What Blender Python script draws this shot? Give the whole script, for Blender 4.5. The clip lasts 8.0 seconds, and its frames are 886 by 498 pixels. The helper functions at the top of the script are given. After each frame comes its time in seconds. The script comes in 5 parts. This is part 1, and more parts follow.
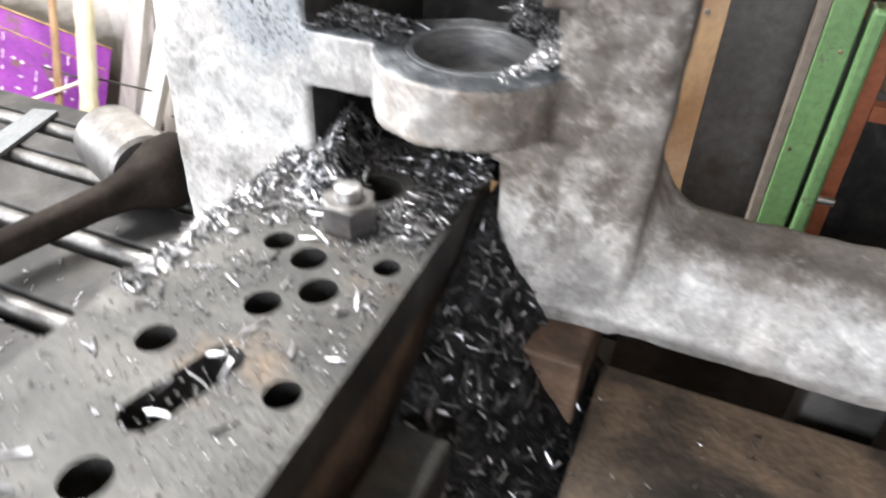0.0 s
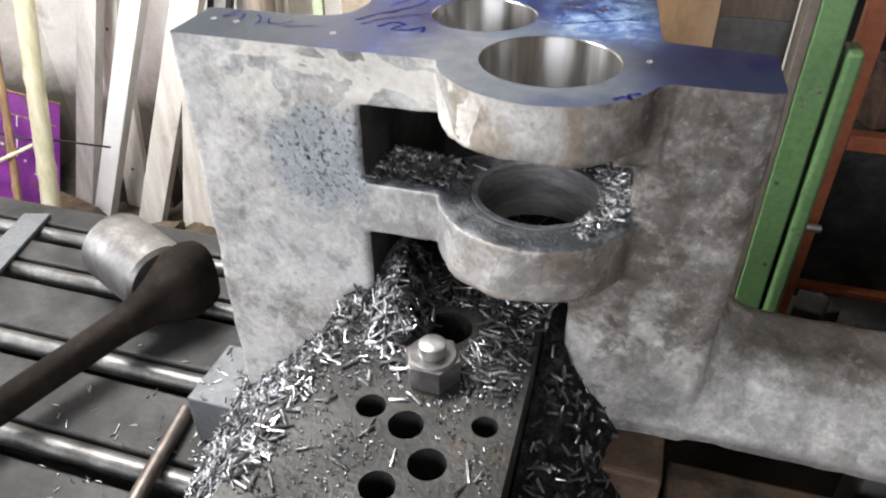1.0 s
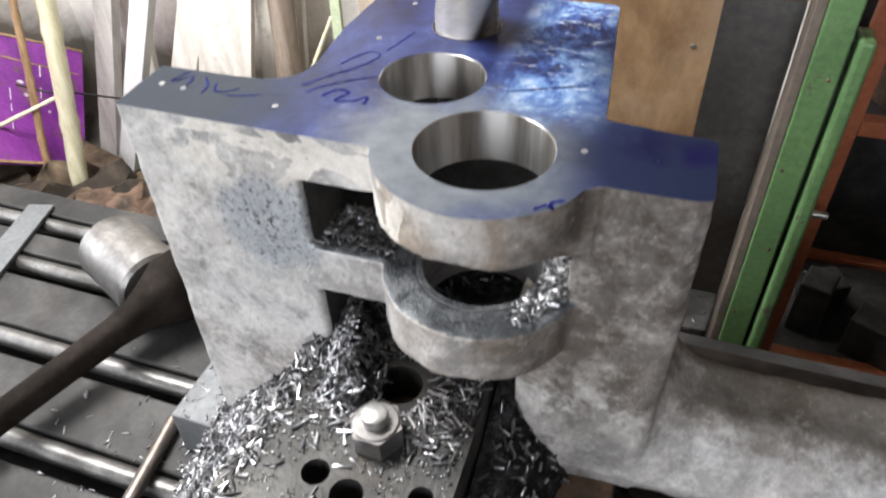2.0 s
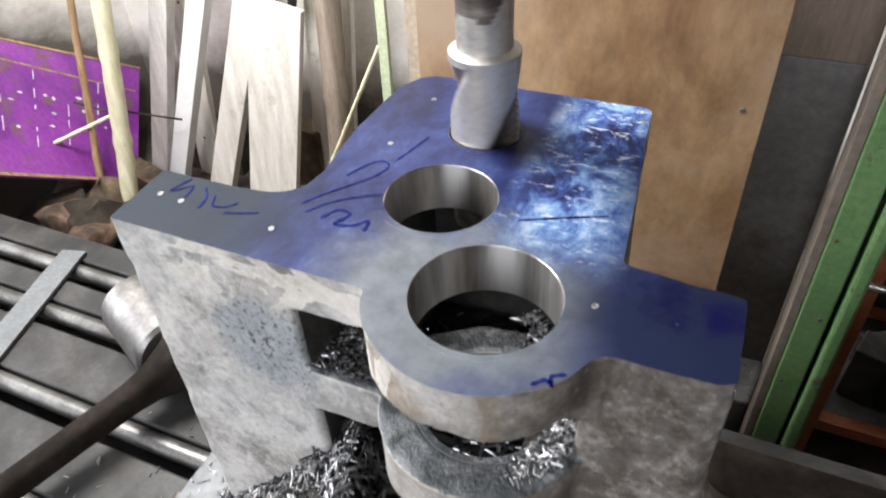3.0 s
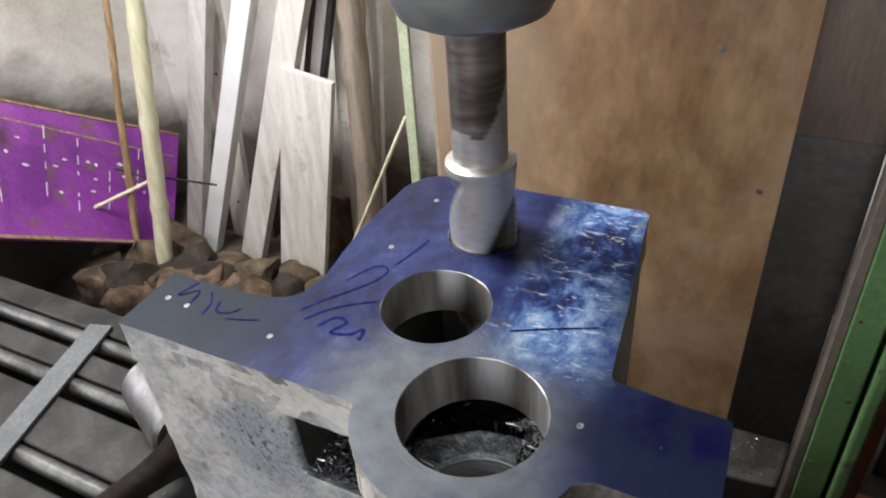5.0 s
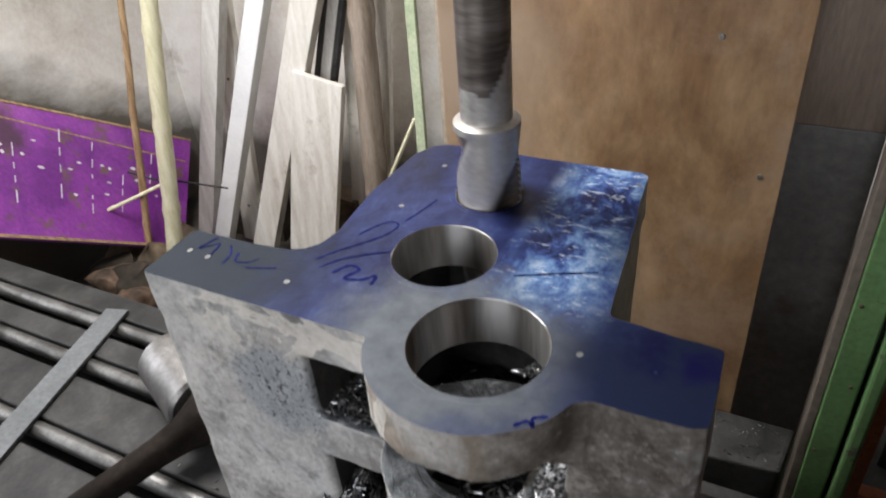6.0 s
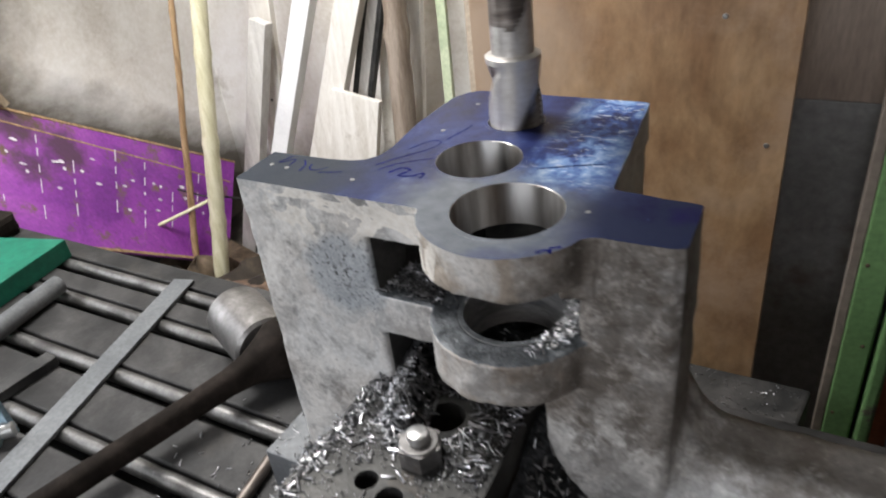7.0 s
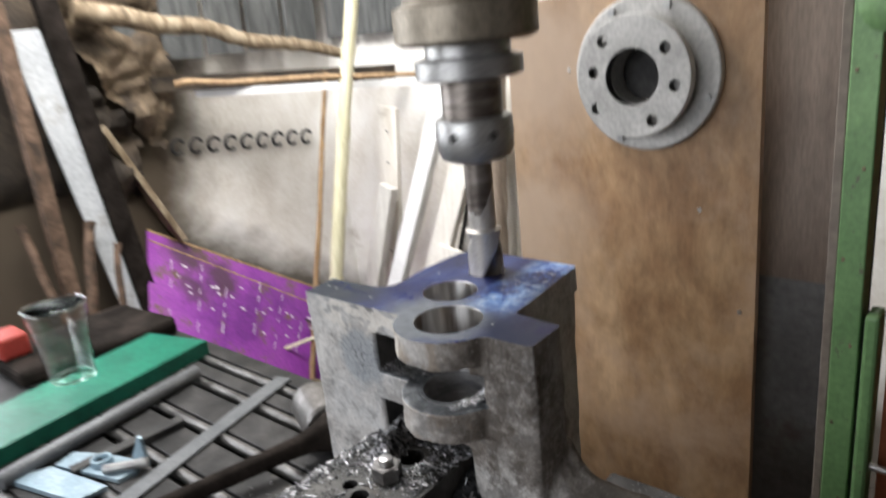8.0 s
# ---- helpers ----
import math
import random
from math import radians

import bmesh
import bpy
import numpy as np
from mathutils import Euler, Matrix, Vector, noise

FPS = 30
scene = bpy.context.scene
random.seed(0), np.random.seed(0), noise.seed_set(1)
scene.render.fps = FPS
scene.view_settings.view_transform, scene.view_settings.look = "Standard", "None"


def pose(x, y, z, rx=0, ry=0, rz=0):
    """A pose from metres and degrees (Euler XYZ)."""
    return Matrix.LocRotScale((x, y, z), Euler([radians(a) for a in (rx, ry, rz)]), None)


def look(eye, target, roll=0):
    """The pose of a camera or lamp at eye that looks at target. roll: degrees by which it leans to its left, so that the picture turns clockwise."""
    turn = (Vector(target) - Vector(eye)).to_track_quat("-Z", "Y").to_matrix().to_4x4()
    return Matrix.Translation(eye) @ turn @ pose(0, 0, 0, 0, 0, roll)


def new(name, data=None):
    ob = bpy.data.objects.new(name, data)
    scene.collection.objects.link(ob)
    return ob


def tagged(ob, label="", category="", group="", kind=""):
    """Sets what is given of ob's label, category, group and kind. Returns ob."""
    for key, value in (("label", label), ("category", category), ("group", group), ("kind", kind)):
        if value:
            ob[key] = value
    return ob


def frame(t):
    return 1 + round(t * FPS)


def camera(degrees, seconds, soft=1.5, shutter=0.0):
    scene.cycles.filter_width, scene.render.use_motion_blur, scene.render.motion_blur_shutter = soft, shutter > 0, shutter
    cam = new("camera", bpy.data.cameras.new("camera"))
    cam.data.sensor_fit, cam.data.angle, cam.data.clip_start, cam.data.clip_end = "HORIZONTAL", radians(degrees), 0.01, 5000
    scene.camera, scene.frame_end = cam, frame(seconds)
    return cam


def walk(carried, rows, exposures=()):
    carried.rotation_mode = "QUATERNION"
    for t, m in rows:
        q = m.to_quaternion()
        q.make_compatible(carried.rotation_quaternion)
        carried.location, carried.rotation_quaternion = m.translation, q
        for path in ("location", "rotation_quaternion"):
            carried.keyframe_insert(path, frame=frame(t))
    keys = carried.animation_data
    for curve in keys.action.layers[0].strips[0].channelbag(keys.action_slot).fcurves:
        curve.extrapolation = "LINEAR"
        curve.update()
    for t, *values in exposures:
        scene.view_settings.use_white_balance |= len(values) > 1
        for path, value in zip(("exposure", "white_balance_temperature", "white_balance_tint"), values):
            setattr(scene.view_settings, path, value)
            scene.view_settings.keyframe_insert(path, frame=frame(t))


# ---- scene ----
cam = camera(63.5, 8.0, soft=2.0, shutter=0.5)
PATH = [
    (0, (0.23, -0.441, 1.179), (-0.361, 1.074, 0.015), 2.7),
    (0.1, (0.2, -0.432, 1.195), (-0.349, 1.082, 0.009), 2.3),
    (0.2, (0.181, -0.425, 1.215), (-0.393, 1.079, 0.028), -0.9),
    (0.3, (0.158, -0.421, 1.218), (-0.375, 1.104, 0.04), -1.2),
    (0.5, (0.133, -0.422, 1.225), (-0.336, 1.111, 0.03), 0.0),
    (1, (0.131, -0.422, 1.264), (-0.349, 1.141, 0.113), -0.3),
    (1.2, (0.138, -0.417, 1.276), (-0.356, 1.085, 0.051), -0.9),
    (2.3, (0.182, -0.327, 1.373), (-0.409, 1.069, 0.068), -3.1),
    (2.5, (0.183, -0.318, 1.384), (-0.485, 1.066, 0.105), -4.1),
    (3, (0.176, -0.259, 1.388), (-0.488, 1.12, 0.101), -3.3),
    (3.5, (0.167, -0.246, 1.404), (-0.533, 1.151, 0.155), -2.9),
    (4, (0.172, -0.238, 1.407), (-0.539, 1.193, 0.204), -2.5),
    (4.5, (0.184, -0.234, 1.417), (-0.558, 1.189, 0.223), -4.1),
    (4.7, (0.19, -0.234, 1.423), (-0.57, 1.191, 0.243), -4.5),
    (6, (0.216, -0.278, 1.401), (-0.593, 1.161, 0.272), -5.1),
    (6.5, (0.239, -0.348, 1.379), (-0.569, 1.12, 0.286), -5.2),
    (7, (0.282, -0.425, 1.369), (-0.624, 1.025, 0.332), -7.1),
    (7.2, (0.326, -0.459, 1.372), (-0.583, 1.019, 0.378), -6.5),
    (7.5, (0.406, -0.499, 1.385), (-0.578, 0.979, 0.464), -6.0),
    (7.6, (0.458, -0.526, 1.4), (-0.602, 0.945, 0.556), -5.8),
    (7.8, (0.546, -0.57, 1.429), (-0.627, 0.885, 0.717), -5.4),
    (8, (0.643, -0.617, 1.467), (-0.631, 0.801, 0.865), -6.0),
]
walk(cam, [(t, look(eye, target, roll)) for t, eye, target, roll in PATH],
     exposures=[(0.0, 0.64), (0.25, 0.42), (0.5, 0.02), (1.0, -0.2), (2.5, -0.08), (3.0, -0.16), (3.5, -0.3), (4.0, -0.66), (4.5, -0.75), (6.0, -0.9), (6.5, -0.85), (7.0, -0.75), (7.5, -0.52), (8.0, -0.72)])

# ---- world, light, exposure ----
world = bpy.data.worlds.new("world")
scene.world = world
world.use_nodes = True
wn = world.node_tree.nodes
sky = wn.new("ShaderNodeTexSky")
sky.sky_type, sky.sun_disc = "NISHITA", False
sky.sun_elevation, sky.sun_rotation = radians(40), radians(200)
world.node_tree.links.new(sky.outputs[0], wn["Background"].inputs[0])
wn["Background"].inputs[1].default_value = 0.06


def area(name, eye, target, sx, sy, watts, colour):
    lamp = bpy.data.lights.new(name, "AREA")
    lamp.shape, lamp.size, lamp.size_y, lamp.energy, lamp.color = "RECTANGLE", sx, sy, watts, colour
    ob = new(name, lamp)
    ob.matrix_basis = look(eye, target)
    return ob


# daylight from unseen openings: a wide window behind and one in the left wall
area("front_daylight", (-0.5, -3.42, 2.05), (-0.5, 0.0, 1.65), 3.1, 1.4, 146, (0.965, 0.985, 1.035))
area("side_daylight", (-2.56, -0.75, 1.6), (0.0, -0.75, 1.5), 1.9, 1.4, 70, (0.965, 0.985, 1.035))
# plus an added lamp in an unseen roof opening, tilted to brighten the corner
area("roof_daylight", (-1.4, 0.45, 3.12), (-1.75, 1.9, 0.0), 1.3, 1.0, 245, (1.0, 0.985, 0.965))


# ---- materials ----
def nodes_of(name):
    m = bpy.data.materials.new(name)
    m.use_nodes = True
    return m, m.node_tree.nodes, m.node_tree.links, m.node_tree.nodes["Principled BSDF"]


def noise_tex(n, l, vec, scale, detail=4.0, rough=0.6, stretch=None, dist=0.0):
    t = n.new("ShaderNodeTexNoise")
    t.inputs["Scale"].default_value, t.inputs["Detail"].default_value = scale, detail
    t.inputs["Roughness"].default_value, t.inputs["Distortion"].default_value = rough, dist
    if stretch:
        mp = n.new("ShaderNodeMapping")
        mp.inputs["Scale"].default_value = stretch
        l.new(vec, mp.inputs["Vector"])
        l.new(mp.outputs[0], t.inputs["Vector"])
    else:
        l.new(vec, t.inputs["Vector"])
    return t.outputs["Fac"]


def ramp(n, l, fac, stops):
    r = n.new("ShaderNodeValToRGB")
    e = r.color_ramp.elements
    while len(e) < len(stops):
        e.new(0.5)
    for el, (p, c) in zip(e, stops):
        el.position = p
        el.color = (*c, 1) if len(c) == 3 else c
    l.new(fac, r.inputs[0])
    return r.outputs[0]


def mixc(n, l, fac, a, b, mode="MIX"):
    m = n.new("ShaderNodeMix")
    m.data_type, m.blend_type = "RGBA", mode
    for s, v in ((0, fac), (6, a), (7, b)):
        if isinstance(v, (int, float)):
            m.inputs[s].default_value = v
        elif isinstance(v, tuple):
            m.inputs[s].default_value = (*v, 1)
        else:
            l.new(v, m.inputs[s])
    return m.outputs[2]


def g(v):
    return (v, v, v)


def near(n, l, vec, centre, r0, r1, wobble=0.03, scale=22):
    """1 within r0 of the centre, 0 past r1, with a ragged edge."""
    d = n.new("ShaderNodeVectorMath")
    d.operation = "DISTANCE"
    l.new(vec, d.inputs[0])
    d.inputs[1].default_value = centre
    w = n.new("ShaderNodeMath")
    w.operation = "MULTIPLY_ADD"
    l.new(noise_tex(n, l, vec, scale, 7, 0.7), w.inputs[0])
    w.inputs[1].default_value = wobble * 4
    l.new(d.outputs["Value"], w.inputs[2])
    r = n.new("ShaderNodeMapRange")
    r.inputs["From Min"].default_value, r.inputs["From Max"].default_value = r1 + wobble * 2, r0 + wobble * 2
    l.new(w.outputs[0], r.inputs["Value"])
    return r.outputs[0]


def surface(name, tones, scale=6.0, rough=(0.5, 0.8), metal=0.0, bump=0.2, fine=120.0, stretch=None, stain=None, stain_scale=2.5, stain_at=(0.55, 0.7), island=0.0, spec=0.5):
    """A worn surface: tones blended by broad noise, fine grain, roughness that varies, stains of one colour, relief."""
    m, n, l, b = nodes_of(name)
    vec = n.new("ShaderNodeTexCoord").outputs["Object"]
    broad = noise_tex(n, l, vec, scale, 6, 0.62, stretch, 0.4)
    k = len(tones)
    col = ramp(n, l, broad, [(0.37 + 0.26 * i / max(1, k - 1), c) for i, c in enumerate(tones)])
    grain = noise_tex(n, l, vec, fine, 3, 0.6, stretch)
    col = mixc(n, l, 0.5, col, ramp(n, l, grain, [(0.3, g(0.32)), (0.7, g(0.68))]), "OVERLAY")
    if stain:
        st = noise_tex(n, l, vec, stain_scale, 8, 0.7)
        col = mixc(n, l, ramp(n, l, st, [(stain_at[0], g(0)), (stain_at[1], g(1))]), col, stain)
    if island:
        gi = n.new("ShaderNodeNewGeometry").outputs["Random Per Island"]
        col = mixc(n, l, island, col, ramp(n, l, gi, [(0, g(0.15)), (0.45, g(0.5)), (0.75, g(0.85)), (1, g(1.0))]), "MULTIPLY")
    l.new(col, b.inputs["Base Color"])
    rr = n.new("ShaderNodeMapRange")
    rr.inputs["To Min"].default_value, rr.inputs["To Max"].default_value = rough
    l.new(noise_tex(n, l, vec, scale * 3, 5, 0.6, stretch), rr.inputs["Value"])
    l.new(rr.outputs[0], b.inputs["Roughness"])
    b.inputs["Metallic"].default_value = metal
    b.inputs["Specular IOR Level"].default_value = spec
    if bump:
        bp = n.new("ShaderNodeBump")
        bp.inputs["Strength"].default_value, bp.inputs["Distance"].default_value = bump, 0.002
        h = n.new("ShaderNodeMath")
        h.operation = "ADD"
        l.new(grain, h.inputs[0])
        l.new(broad, h.inputs[1])
        l.new(h.outputs[0], bp.inputs["Height"])
        l.new(bp.outputs[0], b.inputs["Normal"])
    return m


def cast_material():
    """As-cast steel skin: blotched grey with crisp pale scale, brown stains, and a porous bluish patch."""
    m, n, l, b = nodes_of("cast_steel")
    vec = n.new("ShaderNodeTexCoord").outputs["Object"]
    times = lambda a, c: mixc(n, l, 1.0, a, c, "MULTIPLY")
    broad = noise_tex(n, l, vec, 8, 7, 0.6, None, 0.5)
    col = ramp(n, l, broad, [(0.34, (0.27, 0.268, 0.266)), (0.45, (0.4, 0.398, 0.395)), (0.54, (0.5, 0.497, 0.492)), (0.66, (0.66, 0.655, 0.645))])
    warm = ramp(n, l, noise_tex(n, l, vec, 9, 5, 0.6), [(0.45, g(0)), (0.62, g(0.55))])
    col = mixc(n, l, warm, col, (0.33, 0.285, 0.245))
    # films of pale scale with curled, crisp edges
    film_n = noise_tex(n, l, vec, 15, 3, 0.55, None, 1.6)
    col = mixc(n, l, ramp(n, l, film_n, [(0.52, g(0)), (0.545, g(0.55)), (0.57, g(0.25)), (0.7, g(0.5))]), col, (0.66, 0.63, 0.6))
    col = mixc(n, l, ramp(n, l, film_n, [(0.36, g(0.3)), (0.42, g(0.12)), (0.44, g(0))]), col, (0.16, 0.152, 0.145))
    scale_n = noise_tex(n, l, vec, 34, 8, 0.66, None, 0.5)
    col = mixc(n, l, ramp(n, l, scale_n, [(0.54, g(0)), (0.6, g(0.4)), (0.7, g(0.8))]), col, (0.64, 0.62, 0.6))
    col = mixc(n, l, ramp(n, l, scale_n, [(0.34, g(0.55)), (0.42, g(0))]), col, (0.17, 0.162, 0.155))
    # beige rust bloom on the bosses
    beige = times(near(n, l, vec, (0.08, -0.045, 1.075), 0.06, 0.095), ramp(n, l, noise_tex(n, l, vec, 24, 6, 0.65, None, 0.3), [(0.38, g(0.2)), (0.55, g(0.9))]))
    col = mixc(n, l, beige, col, (0.32, 0.265, 0.21))
    beige = times(near(n, l, vec, (0.1, -0.04, 0.975), 0.05, 0.085), ramp(n, l, noise_tex(n, l, vec, 20, 6, 0.65, None, 0.3), [(0.44, g(0)), (0.56, g(0.8))]))
    col = mixc(n, l, beige, col, (0.36, 0.285, 0.22))
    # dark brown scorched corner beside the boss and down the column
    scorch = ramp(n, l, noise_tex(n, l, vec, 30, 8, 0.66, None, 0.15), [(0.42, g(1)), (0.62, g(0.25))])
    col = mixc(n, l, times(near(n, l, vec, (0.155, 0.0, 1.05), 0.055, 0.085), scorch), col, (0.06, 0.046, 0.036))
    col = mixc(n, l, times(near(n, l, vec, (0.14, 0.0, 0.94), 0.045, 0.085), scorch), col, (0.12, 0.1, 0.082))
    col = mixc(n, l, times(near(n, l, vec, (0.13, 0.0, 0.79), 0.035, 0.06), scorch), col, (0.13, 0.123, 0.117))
    # broad darker tint over the right column
    side_tint = ramp(n, l, noise_tex(n, l, vec, 16, 7, 0.65), [(0.35, g(0.9)), (0.65, g(0.4))])
    col = mixc(n, l, times(near(n, l, vec, (0.17, 0.0, 1.0), 0.09, 0.16), side_tint), col, (0.12, 0.104, 0.09))
    vein = ramp(n, l, noise_tex(n, l, vec, 46, 9, 0.74), [(0.5, g(0)), (0.58, g(0.3)), (0.7, g(0.7))])
    col = mixc(n, l, times(near(n, l, vec, (0.19, 0.0, 0.95), 0.1, 0.17), vein), col, (0.5, 0.465, 0.43))
    # pale scale worn bright at the outer corner
    bright = ramp(n, l, noise_tex(n, l, vec, 24, 9, 0.74), [(0.46, g(0)), (0.56, g(0.65)), (0.66, g(0.9))])
    for c in ((-0.155, 0.0, 1.075), (-0.19, 0.0, 1.0), (-0.15, 0.0, 0.88), (-0.19, 0.0, 0.8), (-0.1, 0.0, 0.8), (0.11, 0.0, 0.85), (0.17, 0.0, 0.87)):
        col = mixc(n, l, times(near(n, l, vec, c, 0.03, 0.07), bright), col, (0.7, 0.68, 0.65))
    # the foot and the lower column carry an oily grey-brown film, rubbed through in places
    film = ramp(n, l, noise_tex(n, l, vec, 13, 8, 0.68, None, 0.4), [(0.38, g(0.85)), (0.48, g(0.4)), (0.56, g(0.08))])
    for x in (0.15, 0.24, 0.33, 0.42):
        col = mixc(n, l, times(near(n, l, vec, (x, 0.0, 0.81), 0.07, 0.1, 0.02), film), col, (0.24, 0.232, 0.224))
    # thick cream films under the machined edge, and on the boss where it was dressed
    cream = ramp(n, l, noise_tex(n, l, vec, 17, 2, 0.5, None, 2.2), [(0.47, g(0)), (0.49, g(0.85)), (0.6, g(0.6))])
    for c, r in (((-0.13, 0.0, 1.085), 0.04), ((-0.06, 0.0, 1.085), 0.04), ((-0.02, 0.0, 1.075), 0.03), ((0.02, -0.04, 1.08), 0.022)):
        col = mixc(n, l, times(near(n, l, vec, c, 0.6 * r, r + 0.012, 0.012, 40), cream), col, (0.76, 0.72, 0.66))
    # oily brown top of the foot
    for x in (0.27, 0.35, 0.43):
        col = mixc(n, l, times(near(n, l, vec, (x, 0.062, 0.915), 0.05, 0.07), g(0.8)), col, (0.115, 0.098, 0.082))
    # porous bluish patch
    patch = near(n, l, vec, (-0.093, 0.0, 1.012), 0.034, 0.05, 0.02)
    col = mixc(n, l, times(patch, g(0.75)), col, (0.34, 0.37, 0.4))
    pit_n = noise_tex(n, l, vec, 260, 4, 0.6)
    pit = times(patch, ramp(n, l, pit_n, [(0.56, g(0)), (0.63, g(1))]))
    col = mixc(n, l, times(pit, g(0.75)), col, (0.05, 0.05, 0.05))
    deep = times(near(n, l, vec, (-0.098, 0.0, 1.015), 0.008, 0.022, 0.006), ramp(n, l, noise_tex(n, l, vec, 150, 3, 0.6), [(0.56, g(0)), (0.62, g(1))]))
    col = mixc(n, l, deep, col, (0.02, 0.02, 0.02))
    speck = noise_tex(n, l, vec, 120, 6, 0.7)
    col = mixc(n, l, ramp(n, l, speck, [(0.58, g(0)), (0.68, g(0.3))]), col, (0.66, 0.645, 0.62))
    col = mixc(n, l, ramp(n, l, speck, [(0.34, g(0.4)), (0.41, g(0))]), col, (0.14, 0.13, 0.12))
    grain = noise_tex(n, l, vec, 170, 4, 0.65)
    col = mixc(n, l, 0.5, col, ramp(n, l, grain, [(0.3, g(0.28)), (0.7, g(0.72))]), "OVERLAY")
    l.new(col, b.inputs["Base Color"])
    b.inputs["Metallic"].default_value = 0.3
    rr = n.new("ShaderNodeMapRange")
    rr.inputs["To Min"].default_value, rr.inputs["To Max"].default_value = 0.38, 0.7
    l.new(scale_n, rr.inputs["Value"])
    l.new(rr.outputs[0], b.inputs["Roughness"])
    hsum = n.new("ShaderNodeMath")
    hsum.operation = "MULTIPLY_ADD"
    l.new(grain, hsum.inputs[0])
    hsum.inputs[1].default_value = 0.5
    l.new(scale_n, hsum.inputs[2])
    h2 = n.new("ShaderNodeMath")
    h2.operation = "SUBTRACT"
    l.new(hsum.outputs[0], h2.inputs[0])
    l.new(pit, h2.inputs[1])
    bp = n.new("ShaderNodeBump")
    bp.inputs["Strength"].default_value, bp.inputs["Distance"].default_value = 0.6, 0.002
    l.new(h2.outputs[0], bp.inputs["Height"])
    l.new(bp.outputs[0], b.inputs["Normal"])
    return m


M_CAST = cast_material()
# black cast skin, with the recess's shade put into the colour
M_SKIN = surface("shaded_cast_skin", [(0.02, 0.02, 0.02), (0.05, 0.048, 0.045), (0.085, 0.08, 0.075)], 14, (0.5, 0.8), 0.1, 0.4, 140)
M_OILY = surface("oily_grit_steel", [(0.045, 0.05, 0.056), (0.1, 0.109, 0.118), (0.19, 0.2, 0.213)], 45, (0.35, 0.65), 0.3, 1.0, 320)
M_BLACK = surface("black_greased_wood", [(0.008, 0.006, 0.005), (0.016, 0.013, 0.011), (0.028, 0.022, 0.019)], 10, (0.72, 0.92), 0.0, 0.3, 120, spec=0.06)
M_HEAD = surface("hammered_steel", [(0.12, 0.115, 0.11), (0.22, 0.21, 0.205), (0.36, 0.35, 0.34)], 10, (0.3, 0.48), 0.85, 0.15, 150, stain=(0.1, 0.075, 0.055), stain_scale=9, stain_at=(0.58, 0.68))
M_SMEAR = surface("oily_bored_steel", [(0.16, 0.16, 0.165), (0.36, 0.355, 0.35)], 12, (0.4, 0.55), 0.8, 0.2, 120, (1, 1, 4))
M_STUD = surface("bright_steel", [(0.55, 0.545, 0.535), (0.66, 0.655, 0.645)], 9, (0.24, 0.36), 0.9, 0.05, 160)


def bored_material():
    """Turned bore: fine rings round the axis, so that reflections are drawn out along it; brown and bright reflection
    streaks are also painted into the colour.
    """
    m, n, l, b = nodes_of("bored_steel")
    vec = n.new("ShaderNodeTexCoord").outputs["Object"]
    col = ramp(n, l, noise_tex(n, l, vec, 34, 4, 0.6, (1, 1, 0.12)), [(0.38, (0.3, 0.25, 0.21)), (0.48, (0.53, 0.51, 0.49)), (0.6, (0.8, 0.79, 0.78))])
    l.new(col, b.inputs["Base Color"])
    b.inputs["Metallic"].default_value, b.inputs["Roughness"].default_value = 1.0, 0.3
    b.inputs["Anisotropic"].default_value, b.inputs["Anisotropic Rotation"].default_value = 0.85, 0.25
    t = n.new("ShaderNodeTangent")
    t.direction_type, t.axis = "RADIAL", "Z"
    l.new(t.outputs[0], b.inputs["Tangent"])
    return m


M_BORE = bored_material()
M_RISER = surface("worn_plate", [(0.02, 0.02, 0.02), (0.04, 0.039, 0.037), (0.085, 0.082, 0.077)], 10, (0.4, 0.65), 0.35, 0.4, 220, stain=(0.1, 0.07, 0.045), stain_scale=8)
M_RUST = surface("rusty_iron", [(0.05, 0.035, 0.025), (0.12, 0.075, 0.05), (0.2, 0.13, 0.09)], 14, (0.6, 0.85), 0.2, 0.5, 180)
M_OILRUST = surface("oily_rust", [(0.022, 0.02, 0.018), (0.07, 0.056, 0.045), (0.21, 0.15, 0.105)], 7, (0.4, 0.7), 0.1, 0.6, 150)
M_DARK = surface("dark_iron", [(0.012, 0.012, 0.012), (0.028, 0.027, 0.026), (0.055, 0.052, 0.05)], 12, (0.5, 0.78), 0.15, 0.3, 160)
M_TABLE = surface("table_iron", [(0.012, 0.012, 0.012), (0.027, 0.026, 0.026), (0.055, 0.053, 0.052)], 7, (0.42, 0.68), 0.15, 0.25, 140, spec=0.35, stain=(0.05, 0.045, 0.04), stain_scale=6)
M_RAIL = surface("worn_edge_steel", [(0.08, 0.077, 0.074), (0.22, 0.215, 0.21)], 14, (0.3, 0.48), 0.7, 0.3, 200, stain=(0.06, 0.055, 0.05), stain_scale=9)
M_STEEL = surface("bare_steel", [(0.3, 0.3, 0.3), (0.45, 0.45, 0.44)], 14, (0.3, 0.5), 0.8, 0.2, 200)
M_TOOL = surface("ground_tool_steel", [(0.52, 0.495, 0.465), (0.68, 0.65, 0.615)], 16, (0.32, 0.46), 0.75, 0.1, 260)
M_CHIP = surface("steel_chip", [(0.22, 0.22, 0.23), (0.62, 0.62, 0.64)], 60, (0.22, 0.42), 0.95, 0.0, 300, island=0.9)
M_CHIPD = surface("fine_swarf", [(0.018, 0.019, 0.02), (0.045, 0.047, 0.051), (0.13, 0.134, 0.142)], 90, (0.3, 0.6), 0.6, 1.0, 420)
